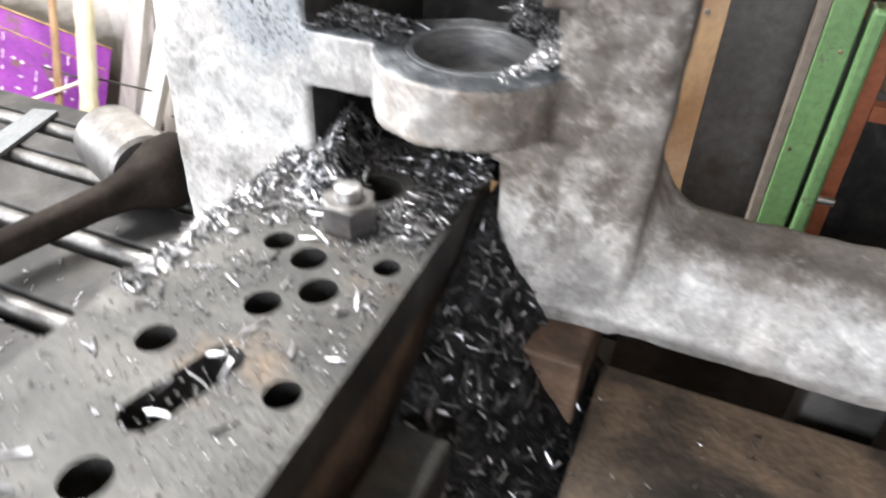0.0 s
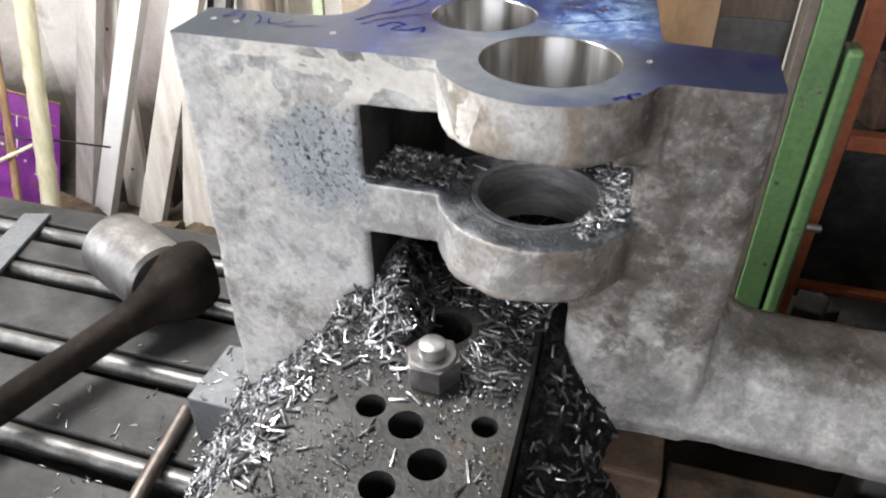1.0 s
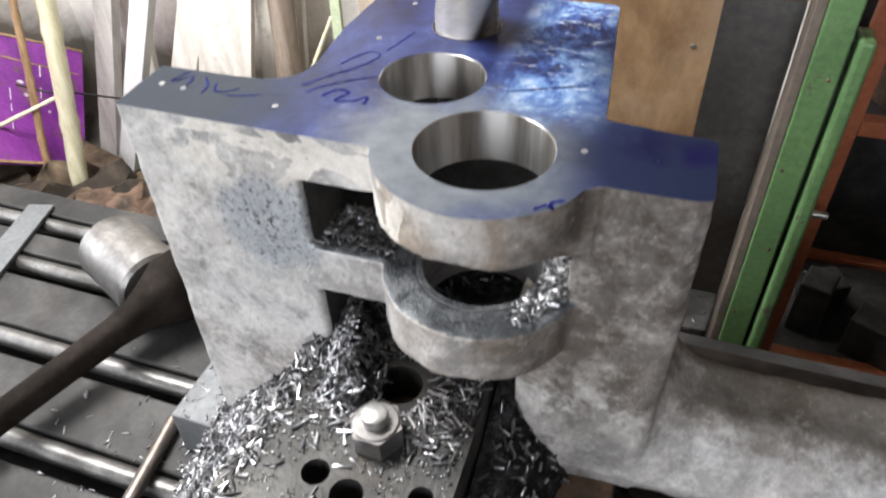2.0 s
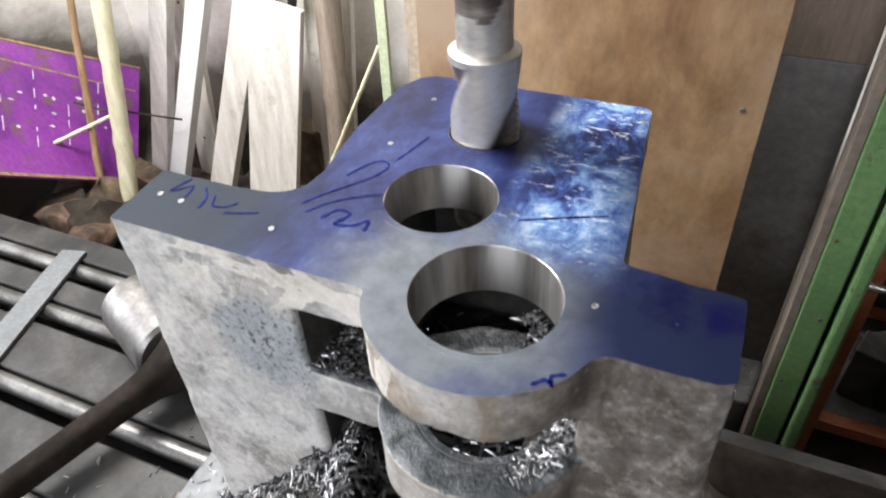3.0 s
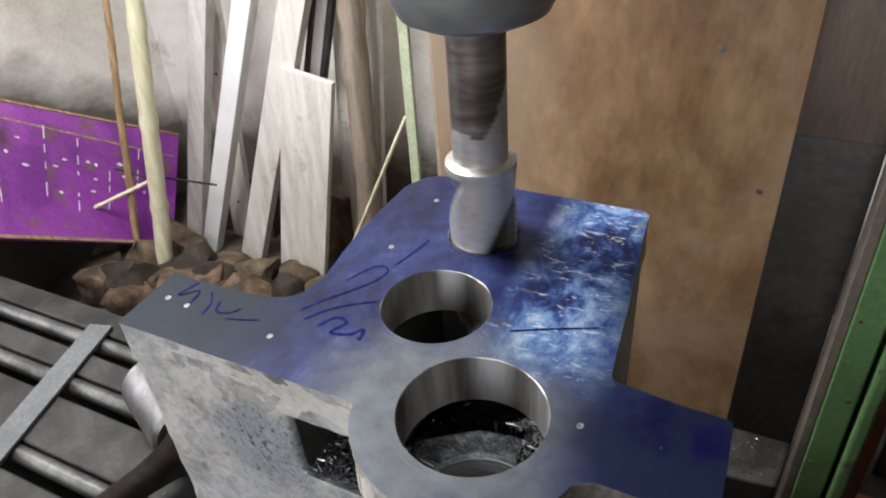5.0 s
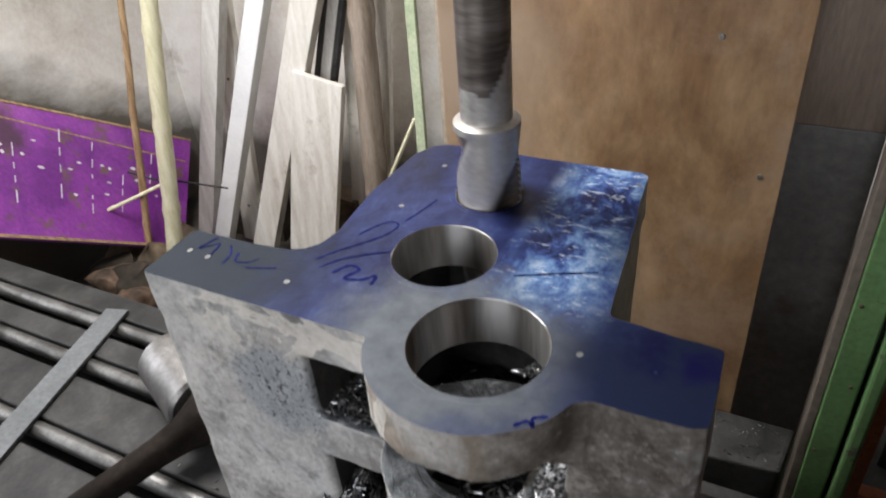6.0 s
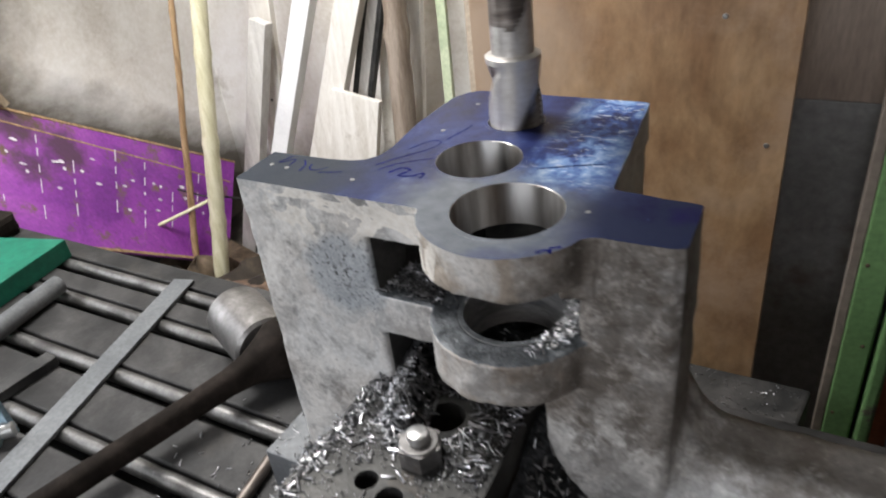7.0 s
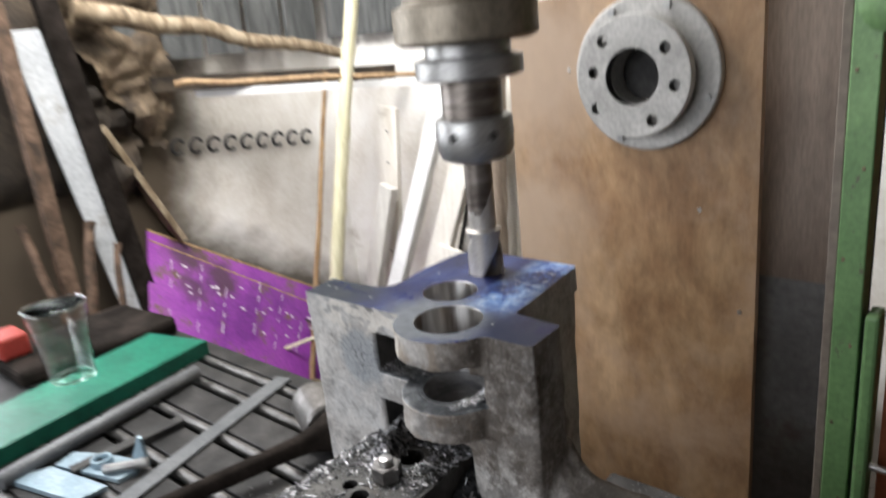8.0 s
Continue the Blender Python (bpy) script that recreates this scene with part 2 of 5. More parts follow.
M_PLY = surface("plywood", [(0.24, 0.135, 0.068), (0.34, 0.21, 0.112), (0.44, 0.293, 0.172)], 4.5, (0.28, 0.48), 0.0, 0.06, 30, (1.6, 1.6, 0.8), stain=(0.43, 0.3, 0.205), stain_scale=3.2, stain_at=(0.47, 0.68))
M_WALL = surface("limewashed_wall", [(0.62, 0.58, 0.52), (0.77, 0.74, 0.69), (0.87, 0.855, 0.825)], 1.6, (0.8, 0.95), 0.0, 0.4, 50, stain=(0.3, 0.25, 0.185), stain_scale=1.4, stain_at=(0.6, 0.75))


def tinted(m, spots, colour):
    """Ragged patches of one colour, for painted shade, glare and real stains."""
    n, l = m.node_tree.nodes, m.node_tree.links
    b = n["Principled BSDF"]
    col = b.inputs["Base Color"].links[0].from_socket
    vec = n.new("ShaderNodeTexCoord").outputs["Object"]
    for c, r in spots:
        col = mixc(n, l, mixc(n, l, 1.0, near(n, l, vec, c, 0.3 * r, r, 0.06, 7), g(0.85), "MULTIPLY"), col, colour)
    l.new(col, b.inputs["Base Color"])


# brown dirt, plus shade painted in where the roof lamp overlights the corner
tinted(M_WALL, [((-2.62, 0.95, 1.25), 0.25), ((-2.62, 1.25, 1.55), 0.3), ((-2.62, 1.65, 1.55), 0.28), ((-2.62, 2.05, 1.6), 0.3), ((-2.2, 2.2, 1.65), 0.3), ((-2.62, 0.95, 0.9), 0.45), ((-2.62, 1.05, 1.2), 0.4), ((-2.62, 0.8, 1.4), 0.45), ((-2.62, 0.7, 0.8), 0.4)], (0.1, 0.08, 0.058))


def shade_dirt_band(m, normal, at, reach, colour):
    """Painted shade and dirt: dark at a slanting line, fading raggedly upward."""
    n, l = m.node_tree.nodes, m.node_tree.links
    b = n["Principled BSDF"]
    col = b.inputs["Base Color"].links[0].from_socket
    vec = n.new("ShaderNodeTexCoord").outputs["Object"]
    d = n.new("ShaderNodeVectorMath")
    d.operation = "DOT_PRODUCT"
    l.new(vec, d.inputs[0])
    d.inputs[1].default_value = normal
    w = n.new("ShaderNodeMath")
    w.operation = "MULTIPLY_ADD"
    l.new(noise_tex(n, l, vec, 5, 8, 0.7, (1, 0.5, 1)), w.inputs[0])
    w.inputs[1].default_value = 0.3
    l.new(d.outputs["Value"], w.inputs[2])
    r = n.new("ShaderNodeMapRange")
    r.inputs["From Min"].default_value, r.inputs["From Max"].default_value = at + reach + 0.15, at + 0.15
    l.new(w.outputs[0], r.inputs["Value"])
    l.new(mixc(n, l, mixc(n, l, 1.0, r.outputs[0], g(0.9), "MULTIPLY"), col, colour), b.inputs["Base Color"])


# this line of shade and dirt runs down the wall just over the purple sheet
shade_dirt_band(M_WALL, (0, 0.55, 0.835), 1.07, 0.2, (0.06, 0.045, 0.03))
# a second painted band darkens the left part of the wall
shade_dirt_band(M_WALL, (0, 0.97, -0.24), 0.8, 0.2, (0.06, 0.043, 0.026))
M_FLOOR = surface("oily_floor", [(0.03, 0.025, 0.02), (0.065, 0.055, 0.045), (0.12, 0.1, 0.083)], 3, (0.5, 0.8), 0.0, 0.4, 60)
M_GREEN = surface("green_paint", [(0.1, 0.19, 0.075), (0.15, 0.27, 0.11)], 5, (0.35, 0.6), 0.0, 0.25, 90, stain=(0.09, 0.08, 0.06), stain_scale=16, stain_at=(0.6, 0.64))
M_BAMBOO = surface("bamboo", [(0.58, 0.54, 0.34), (0.78, 0.74, 0.55)], 6, (0.4, 0.6), 0.0, 0.2, 80, (6, 6, 0.7))
M_CANE = surface("brown_cane", [(0.23, 0.14, 0.07), (0.46, 0.31, 0.17)], 8, (0.5, 0.7), 0.0, 0.2, 90, (6, 6, 0.7))
M_PALE = surface("pale_wood", [(0.58, 0.54, 0.48), (0.76, 0.73, 0.68)], 4, (0.5, 0.75), 0.0, 0.2, 60, (6, 6, 0.6), stain=(0.33, 0.28, 0.22), stain_scale=4, stain_at=(0.6, 0.72))
M_WHITE = surface("white_bar", [(0.78, 0.78, 0.78), (0.86, 0.86, 0.86)], 6, (0.35, 0.5), 0.0, 0.1, 80)
M_PAINT = surface("dull_white_paint", [(0.44, 0.46, 0.48), (0.56, 0.58, 0.6)], 5, (0.4, 0.6), 0.0, 0.1, 60, stain=(0.3, 0.28, 0.25), stain_scale=5, stain_at=(0.6, 0.72))
M_GREYW = surface("grey_batten", [(0.46, 0.44, 0.415), (0.62, 0.6, 0.57)], 5, (0.6, 0.8), 0.0, 0.2, 70, (6, 6, 0.6))
M_PURPLE = surface("purple_sheet", [(0.16, 0.022, 0.23), (0.25, 0.042, 0.33), (0.31, 0.068, 0.38)], 3, (0.35, 0.55), 0.0, 0.1, 60, stain=(0.15, 0.1, 0.06), stain_scale=6, stain_at=(0.55, 0.63))
# pale smears and glare painted into the plywood's left side
tinted(M_PLY, [((-0.27, 0.78, 1.35), 0.24), ((-0.3, 0.78, 1.0), 0.2)], (0.43, 0.32, 0.235))
tinted(M_PURPLE, [((-2.56, 1.05, 0.5), 0.16), ((-2.5, 1.2, 0.34), 0.13), ((-2.48, 1.0, 0.35), 0.12)], (0.05, 0.028, 0.03))
M_MARK = surface("white_print", [(0.5, 0.42, 0.54), (0.75, 0.7, 0.76)], 30, (0.5, 0.7), 0.0, 0.0, 60)
M_TAN = surface("tan_panel", [(0.13, 0.105, 0.085), (0.2, 0.165, 0.135)], 4, (0.6, 0.8), 0.0, 0.2, 60)
M_PANEL = surface("brown_panel", [(0.15, 0.11, 0.085), (0.24, 0.185, 0.145)], 3, (0.4, 0.6), 0.0, 0.1, 60, (3, 3, 0.5))
M_CEMENT = surface("cement_sheet", [(0.12, 0.115, 0.11), (0.19, 0.185, 0.18)], 4, (0.6, 0.85), 0.0, 0.2, 60, stain=(0.1, 0.08, 0.065), stain_scale=5, stain_at=(0.58, 0.7))
M_RED = surface("orange_red_paint", [(0.26, 0.075, 0.03), (0.36, 0.11, 0.05)], 6, (0.45, 0.7), 0.0, 0.2, 80)
M_GCLOTH = surface("green_board", [(0.004, 0.1, 0.062), (0.01, 0.16, 0.1)], 6, (0.3, 0.5), 0.0, 0.2, 60)
M_SHEET = surface("blue_grey_sheet", [(0.06, 0.063, 0.062), (0.1, 0.104, 0.104), (0.15, 0.152, 0.15)], 4, (0.5, 0.7), 0.1, 0.2, 60, (6, 6, 0.7))
M_FLANGE = surface("grey_flange", [(0.36, 0.35, 0.335), (0.5, 0.49, 0.47)], 9, (0.4, 0.6), 0.4, 0.2, 120)


M_QUILL = surface("quill_paint", [(0.2, 0.17, 0.13), (0.34, 0.3, 0.24)], 9, (0.35, 0.55), 0.5, 0.2, 120)
M_OXIDE = surface("brown_tool_steel", [(0.12, 0.1, 0.09), (0.2, 0.175, 0.155), (0.3, 0.27, 0.25)], 12, (0.3, 0.5), 0.8, 0.1, 50, (1, 1, 5))
M_FLAT = surface("dull_flat_bar", [(0.1, 0.106, 0.112), (0.16, 0.167, 0.175)], 9, (0.48, 0.65), 0.35, 0.2, 150)
M_BLUEGREY = surface("pale_blue_steel", [(0.22, 0.31, 0.37), (0.36, 0.45, 0.51)], 12, (0.35, 0.5), 0.3, 0.1, 150)
M_REDP = surface("red_plastic", [(0.3, 0.03, 0.02), (0.4, 0.05, 0.04)], 6, (0.4, 0.5), 0.0, 0.1, 80)
M_OLDW = surface("old_brown_wood", [(0.12, 0.085, 0.05), (0.24, 0.18, 0.115), (0.38, 0.31, 0.22)], 7, (0.6, 0.85), 0.0, 0.4, 60, (3, 3, 1))
M_POST = surface("brown_post", [(0.2, 0.15, 0.11), (0.33, 0.27, 0.22)], 5, (0.6, 0.8), 0.0, 0.3, 60, (6, 6, 0.6))
M_LATH = surface("pale_green_lath", [(0.35, 0.42, 0.26), (0.5, 0.55, 0.38)], 6, (0.5, 0.7), 0.0, 0.2, 80)
M_BEIGE = surface("beige_panel", [(0.36, 0.29, 0.22), (0.46, 0.38, 0.3)], 3, (0.6, 0.8), 0.0, 0.1, 60)
M_SACKD = surface("dark_sacking", [(0.014, 0.01, 0.007), (0.035, 0.026, 0.018), (0.075, 0.055, 0.037)], 5, (0.8, 0.95), 0.0, 0.4, 90)
M_SACK = surface("brown_paper", [(0.04, 0.027, 0.016), (0.1, 0.07, 0.042), (0.18, 0.132, 0.085)], 7, (0.7, 0.9), 0.0, 0.4, 60)
M_GLASS, _n, _l, _b = nodes_of("clear_plastic")
_b.inputs["Base Color"].default_value = (0.93, 0.95, 0.95, 1)
_b.inputs["Transmission Weight"].default_value, _b.inputs["Roughness"].default_value, _b.inputs["IOR"].default_value = 1.0, 0.05, 1.45


# blue marking-out dye over a ground steel face, rubbed pale and grey round the bores
def dye_material():
    m, n, l, b = nodes_of("blue_dyed_steel")
    vec = n.new("ShaderNodeTexCoord").outputs["Object"]
    broad = noise_tex(n, l, vec, 16, 7, 0.7, (1, 0.6, 1), 0.3)
    blue = ramp(n, l, broad, [(0.32, (0.004, 0.005, 0.02)), (0.44, (0.013, 0.018, 0.075)), (0.55, (0.027, 0.04, 0.135)), (0.68, (0.075, 0.115, 0.25))])
    grey = ramp(n, l, noise_tex(n, l, vec, 60, 4), [(0.3, (0.1, 0.113, 0.132)), (0.7, (0.17, 0.187, 0.212))])
    sep = n.new("ShaderNodeSeparateXYZ")
    l.new(vec, sep.inputs[0])

    def spot(x, y, r0, r1):
        d = n.new("ShaderNodeVectorMath")
        d.operation = "DISTANCE"
        c = n.new("ShaderNodeCombineXYZ")
        l.new(sep.outputs[0], c.inputs[0])
        l.new(sep.outputs[1], c.inputs[1])
        l.new(c.outputs[0], d.inputs[0])
        d.inputs[1].default_value = (x, y, 0)
        wob = n.new("ShaderNodeMath")
        wob.operation = "MULTIPLY_ADD"
        l.new(noise_tex(n, l, vec, 14, 6, 0.7), wob.inputs[0])
        wob.inputs[1].default_value = 0.09
        l.new(d.outputs["Value"], wob.inputs[2])
        r = n.new("ShaderNodeMapRange")
        r.inputs["From Min"].default_value, r.inputs["From Max"].default_value = r1 + 0.045, r0 + 0.045
        l.new(wob.outputs[0], r.inputs["Value"])
        return r.outputs[0]

    col = mixc(n, l, spot(0.05, 0.01, 0.055, 0.1), blue, grey)
    col = mixc(n, l, spot(-0.17, 0.03, 0.05, 0.12), col, (0.02, 0.028, 0.043))
    # thick wet dye: a dark puddle on the ear and one behind the bores
    ear = spot(0.185, 0.035, 0.04, 0.075)
    col = mixc(n, l, ear, col, (0.012, 0.019, 0.055))
    wet = spot(0.168, 0.055, 0.016, 0.026)
    col = mixc(n, l, wet, col, (0.003, 0.004, 0.045))
    wet = spot(0.192, 0.05, 0.01, 0.022)
    col = mixc(n, l, wet, col, (0.004, 0.004, 0.06))
    # pale blue glint painted on the ear's puddle
    col = mixc(n, l, spot(0.17, 0.05, 0.004, 0.011), col, (0.2, 0.4, 0.66))
    col = mixc(n, l, spot(0.075, 0.195, 0.012, 0.03), col, (0.01, 0.008, 0.055))
    col = mixc(n, l, spot(0.062, 0.25, 0.01, 0.03), col, (0.006, 0.006, 0.03))
    pale = noise_tex(n, l, vec, 26, 9, 0.74, (1.0, 0.75, 1), 0.35)
    off = n.new("ShaderNodeMath")
    off.operation = "ADD"
    l.new(sep.outputs[0], off.inputs[0])
    off.inputs[1].default_value = -0.09
    ab = n.new("ShaderNodeMath")
    ab.operation = "ABSOLUTE"
    l.new(off.outputs[0], ab.inputs[0])
    band = n.new("ShaderNodeMapRange")
    band.inputs["From Min"].default_value, band.inputs["From Max"].default_value = 0.05, 0.012
    l.new(ab.outputs[0], band.inputs["Value"])
    fore = n.new("ShaderNodeMapRange")
    fore.inputs["From Min"].default_value, fore.inputs["From Max"].default_value = 0.045, 0.1
    l.new(sep.outputs[1], fore.inputs["Value"])
    both = n.new("ShaderNodeMath")
    both.operation = "MULTIPLY"
    l.new(band.outputs[0], both.inputs[0])
    l.new(fore.outputs[0], both.inputs[1])
    strip = both.outputs[0]
    f = n.new("ShaderNodeMath")
    f.operation = "MULTIPLY"
    l.new(strip, f.inputs[0])
    l.new(ramp(n, l, pale, [(0.36, g(0)), (0.46, g(1))]), f.inputs[1])
    streak = ramp(n, l, pale, [(0.41, (0.02, 0.035, 0.14)), (0.48, (0.06, 0.12, 0.36)), (0.55, (0.19, 0.33, 0.6)), (0.66, (0.56, 0.66, 0.8))])
    col = mixc(n, l, f.outputs[0], col, streak)
    fleck = ramp(n, l, noise_tex(n, l, vec, 95, 5, 0.72, (0.75, 1.9, 1), 0.5), [(0.575, g(0)), (0.62, g(0.85))])
    col = mixc(n, l, mixc(n, l, 1.0, fleck, strip, "MULTIPLY"), col, (0.75, 0.8, 0.86))
    l.new(col, b.inputs["Base Color"])
    b.inputs["Metallic"].default_value = 0.06
    b.inputs["Specular IOR Level"].default_value = 0.2
    rr = n.new("ShaderNodeMapRange")
    rr.inputs["To Min"].default_value, rr.inputs["To Max"].default_value = 0.22, 0.55
    l.new(broad, rr.inputs["Value"])
    l.new(rr.outputs[0], b.inputs["Roughness"])
    bp = n.new("ShaderNodeBump")
    bp.inputs["Strength"].default_value, bp.inputs["Distance"].default_value = 0.15, 0.001
    l.new(noise_tex(n, l, vec, 180, 3, 0.6, (1, 6, 1)), bp.inputs["Height"])
    l.new(bp.outputs[0], b.inputs["Normal"])
    return m


M_DYE = dye_material()


# ---- mesh helpers ----
def thing(name, at=(0, 0, 0), rot=(0, 0, 0), label="", category="", group="", kind=""):
    e = new(name)
    e.empty_display_size = 0.05
    e.matrix_basis = pose(*at, *rot)
    return tagged(e, label, category, group, kind)


def part(name, bm, material, parent=None, label="", bevel=0.0, smooth=None, kind=""):
    me = bpy.data.meshes.new(name)
    bmesh.ops.recalc_face_normals(bm, faces=bm.faces)
    bm.to_mesh(me)
    bm.free()
    for mt in (material if isinstance(material, (list, tuple)) else (material,)):
        me.materials.append(mt)
    ob = new(name, me)
    if parent:
        ob.parent = parent
    if bevel:
        mod = ob.modifiers.new("bevel", "BEVEL")
        mod.width, mod.segments, mod.limit_method, mod.angle_limit = bevel, 2, "ANGLE", radians(40)
    if smooth:
        for p in me.polygons:
            p.use_smooth = True
        me.set_sharp_from_angle(angle=radians(smooth))
    return tagged(ob, label=label, kind=kind)


def box(bm, lo, hi, m=None, mat=0):
    v = [bm.verts.new((x, y, z)) for x in (lo[0], hi[0]) for y in (lo[1], hi[1]) for z in (lo[2], hi[2])]
    for f in ((0, 1, 3, 2), (4, 6, 7, 5), (0, 4, 5, 1), (2, 3, 7, 6), (0, 2, 6, 4), (1, 5, 7, 3)):
        bm.faces.new([v[i] for i in f]).material_index = mat
    if m is not None:
        bmesh.ops.transform(bm, matrix=m, verts=v)
    return v


def arc(cx, cy, r, a0, a1, k):
    return [(cx + r * math.cos(radians(a0 + (a1 - a0) * i / k)), cy + r * math.sin(radians(a0 + (a1 - a0) * i / k))) for i in range(k + 1)]


def circle(cx, cy, r, k=48):
    return arc(cx, cy, r, 0, 360, k)[:-1]


def prism(bm, outline, z0, z1, holes=(), top=0, side=0, bore=0):
    """A plate of that outline with holes right through it."""
    loops = [outline, *holes]
    rings = []
    for z in (z0, z1):
        made, edges = [], []
        for lp in loops:
            vs = [bm.verts.new((x, y, z)) for x, y in lp]
            edges += [bm.edges.new((vs[i], vs[(i + 1) % len(vs)])) for i in range(len(vs))]
            made.append(vs)
        res = bmesh.ops.triangle_fill(bm, edges=edges, use_beauty=True)
        for f in res["geom"]:
            if isinstance(f, bmesh.types.BMFace):
                f.material_index = top if z == z1 else side
        rings.append(made)
    for k, (a, b) in enumerate(zip(*rings)):
        for i in range(len(a)):
            j = (i + 1) % len(a)
            f = bm.faces.new((a[i], a[j], b[j], b[i]))
            f.material_index = bore if k else side


def lathe(bm, profile, k=40, m=None, mat=0):
    """Turns (radius, height) pairs about z; closes the ends."""
    rings = [[bm.verts.new((r * math.cos(2 * math.pi * i / k), r * math.sin(2 * math.pi * i / k), z)) for i in range(k)] for r, z in profile]
    for a, b in zip(rings, rings[1:]):
        for i in range(k):
            bm.faces.new((a[i], a[(i + 1) % k], b[(i + 1) % k], b[i])).material_index = mat
    for r in (rings[0], rings[-1]):
        bm.faces.new(r).material_index = mat
    vs = [v for r in rings for v in r]
    if m is not None:
        bmesh.ops.transform(bm, matrix=m, verts=vs)
    return vs


def along(p0, p1):
    """The pose at p0 whose z axis points to p1, and the length."""
    d = Vector(p1) - Vector(p0)
    return Matrix.Translation(p0) @ d.to_track_quat("Z", "Y").to_matrix().to_4x4(), d.length


def faced(p0, p1):
    """As along, with the x axis as near to the world's x as it goes (to its y for bars that run along x)."""
    z = (Vector(p1) - Vector(p0)).normalized()
    ref = Vector((1, 0, 0)) if abs(z.x) < 0.8 else Vector((0, 1, 0))
    x = (ref - z * ref.dot(z)).normalized()
    m = Matrix((x, z.cross(x), z)).transposed().to_4x4()
    return Matrix.Translation(p0) @ m, (Vector(p1) - Vector(p0)).length


def bar(bm, p0, p1, w, d, mat=0, twist=0):
    m, ln = faced(p0, p1)
    return box(bm, (-w / 2, -d / 2, 0), (w / 2, d / 2, ln), m @ pose(0, 0, 0, 0, 0, twist), mat)


def B():
    return bmesh.new()


# ---- the room ----
FLOOR, BACK, LEFT = -0.45, 2.2, -2.62
bm = B(); box(bm, (LEFT - 0.2, -3.7, FLOOR - 0.1), (3.2, BACK + 0.2, FLOOR))
tagged(part("floor", bm, M_FLOOR), "dusty brown grey concrete workshop floor", "floor", kind="structure")
bm = B(); box(bm, (LEFT - 0.2, BACK, FLOOR), (3.2, BACK + 0.2, 3.2))
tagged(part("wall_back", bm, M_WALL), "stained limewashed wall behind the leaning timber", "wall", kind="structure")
bm = B()
box(bm, (LEFT - 0.2, 0.25, FLOOR), (LEFT, BACK, 3.2))
box(bm, (LEFT - 0.2, -3.5, FLOOR), (LEFT, -1.75, 3.2))
box(bm, (LEFT - 0.2, -1.75, FLOOR), (LEFT, 0.25, 0.55))
box(bm, (LEFT - 0.2, -1.75, 2.35), (LEFT, 0.25, 3.2))
tagged(part("wall_left", bm, M_WALL), "stained limewashed wall with dirt and painted shade", "wall", kind="structure")
# unseen wall, kept dim brown so that it bounces little light
bm = B(); box(bm, (3.0, -3.5, FLOOR), (3.2, BACK, 3.2))
tagged(part("wall_right", bm, M_TAN), "unseen wall, dim brown to cut bounced light", "wall", kind="structure")
# unseen wall; the sill is raised to shape the daylight
bm = B()
box(bm, (LEFT - 0.2, -3.7, FLOOR), (-2.1, -3.5, 3.2))
box(bm, (1.1, -3.7, FLOOR), (3.2, -3.5, 3.2))
box(bm, (-2.1, -3.7, 2.8), (1.1, -3.5, 3.2))
box(bm, (-2.1, -3.7, FLOOR), (1.1, -3.5, 1.3))
tagged(part("wall_front", bm, M_TAN), "unseen dim wall, its window opening sized to shape the light", "wall", kind="structure")
# unseen ceiling; the opening is added for the corner lamp
bm = B()
box(bm, (LEFT - 0.2, -3.7, 3.2), (3.2, -0.15, 3.3))
box(bm, (LEFT - 0.2, 1.65, 3.2), (3.2, BACK + 0.2, 3.3))
box(bm, (LEFT - 0.2, -0.15, 3.2), (-2.25, 1.65, 3.3))
box(bm, (-0.45, -0.15, 3.2), (3.2, 1.65, 3.3))
tagged(part("ceiling", bm, M_TAN), "unseen dim brown ceiling, opened for the added corner lamp", "ceiling", kind="structure")

# ---- machine table with slots ----
TT = 0.66
table = thing("machine_table", (0, 0, TT), label="cast iron machine table with long slots, oily and worn", category="machine table")
SLOTS = [0.29, 0.205, 0.08, -0.045, -0.17, -0.295, -0.42]
WIDE = 0.044
flats = [0.336] + [e for y in SLOTS for e in (y, y - WIDE)] + [-0.6]
for i in range(0, len(flats), 2):
    bm = B(); box(bm, (-1.6, flats[i + 1], -0.06), (1.1, flats[i], 0))
    part("table_strip", bm, M_TABLE, table, bevel=0.003)
for y in SLOTS:
    bm = B(); lathe(bm, [(0.0125, 0), (0.0125, 2.68)], 20, pose(-1.59, y - 0.0135, -0.0125, 0, 90, 0))
    part("slot_lip", bm, M_RAIL, table, "bright worn rounded lip of a slot", smooth=40)
bm = B(); box(bm, (-1.6, -0.6, -0.16), (1.1, 0.336, -0.062))
part("slot_floor", bm, M_DARK, table, "dark oily slot bottom")
bm = B(); box(bm, (-1.45, -0.5, FLOOR - TT), (0.95, 0.25, -0.162))
part("pedestal", bm, M_DARK, table, bevel=0.01)

# ---- the bracket casting that is being bored ----
cast = thing("bracket_casting", (0, 0, 0), label="grey cast steel bracket with a blue-dyed top and bored holes", category="workpiece")
BOSS = (0.067, 0.02)
H1, H2, H3 = (0.067, 0.02, 0.045), (0.004, 0.1, 0.039), (0.001, 0.192, 0.028)
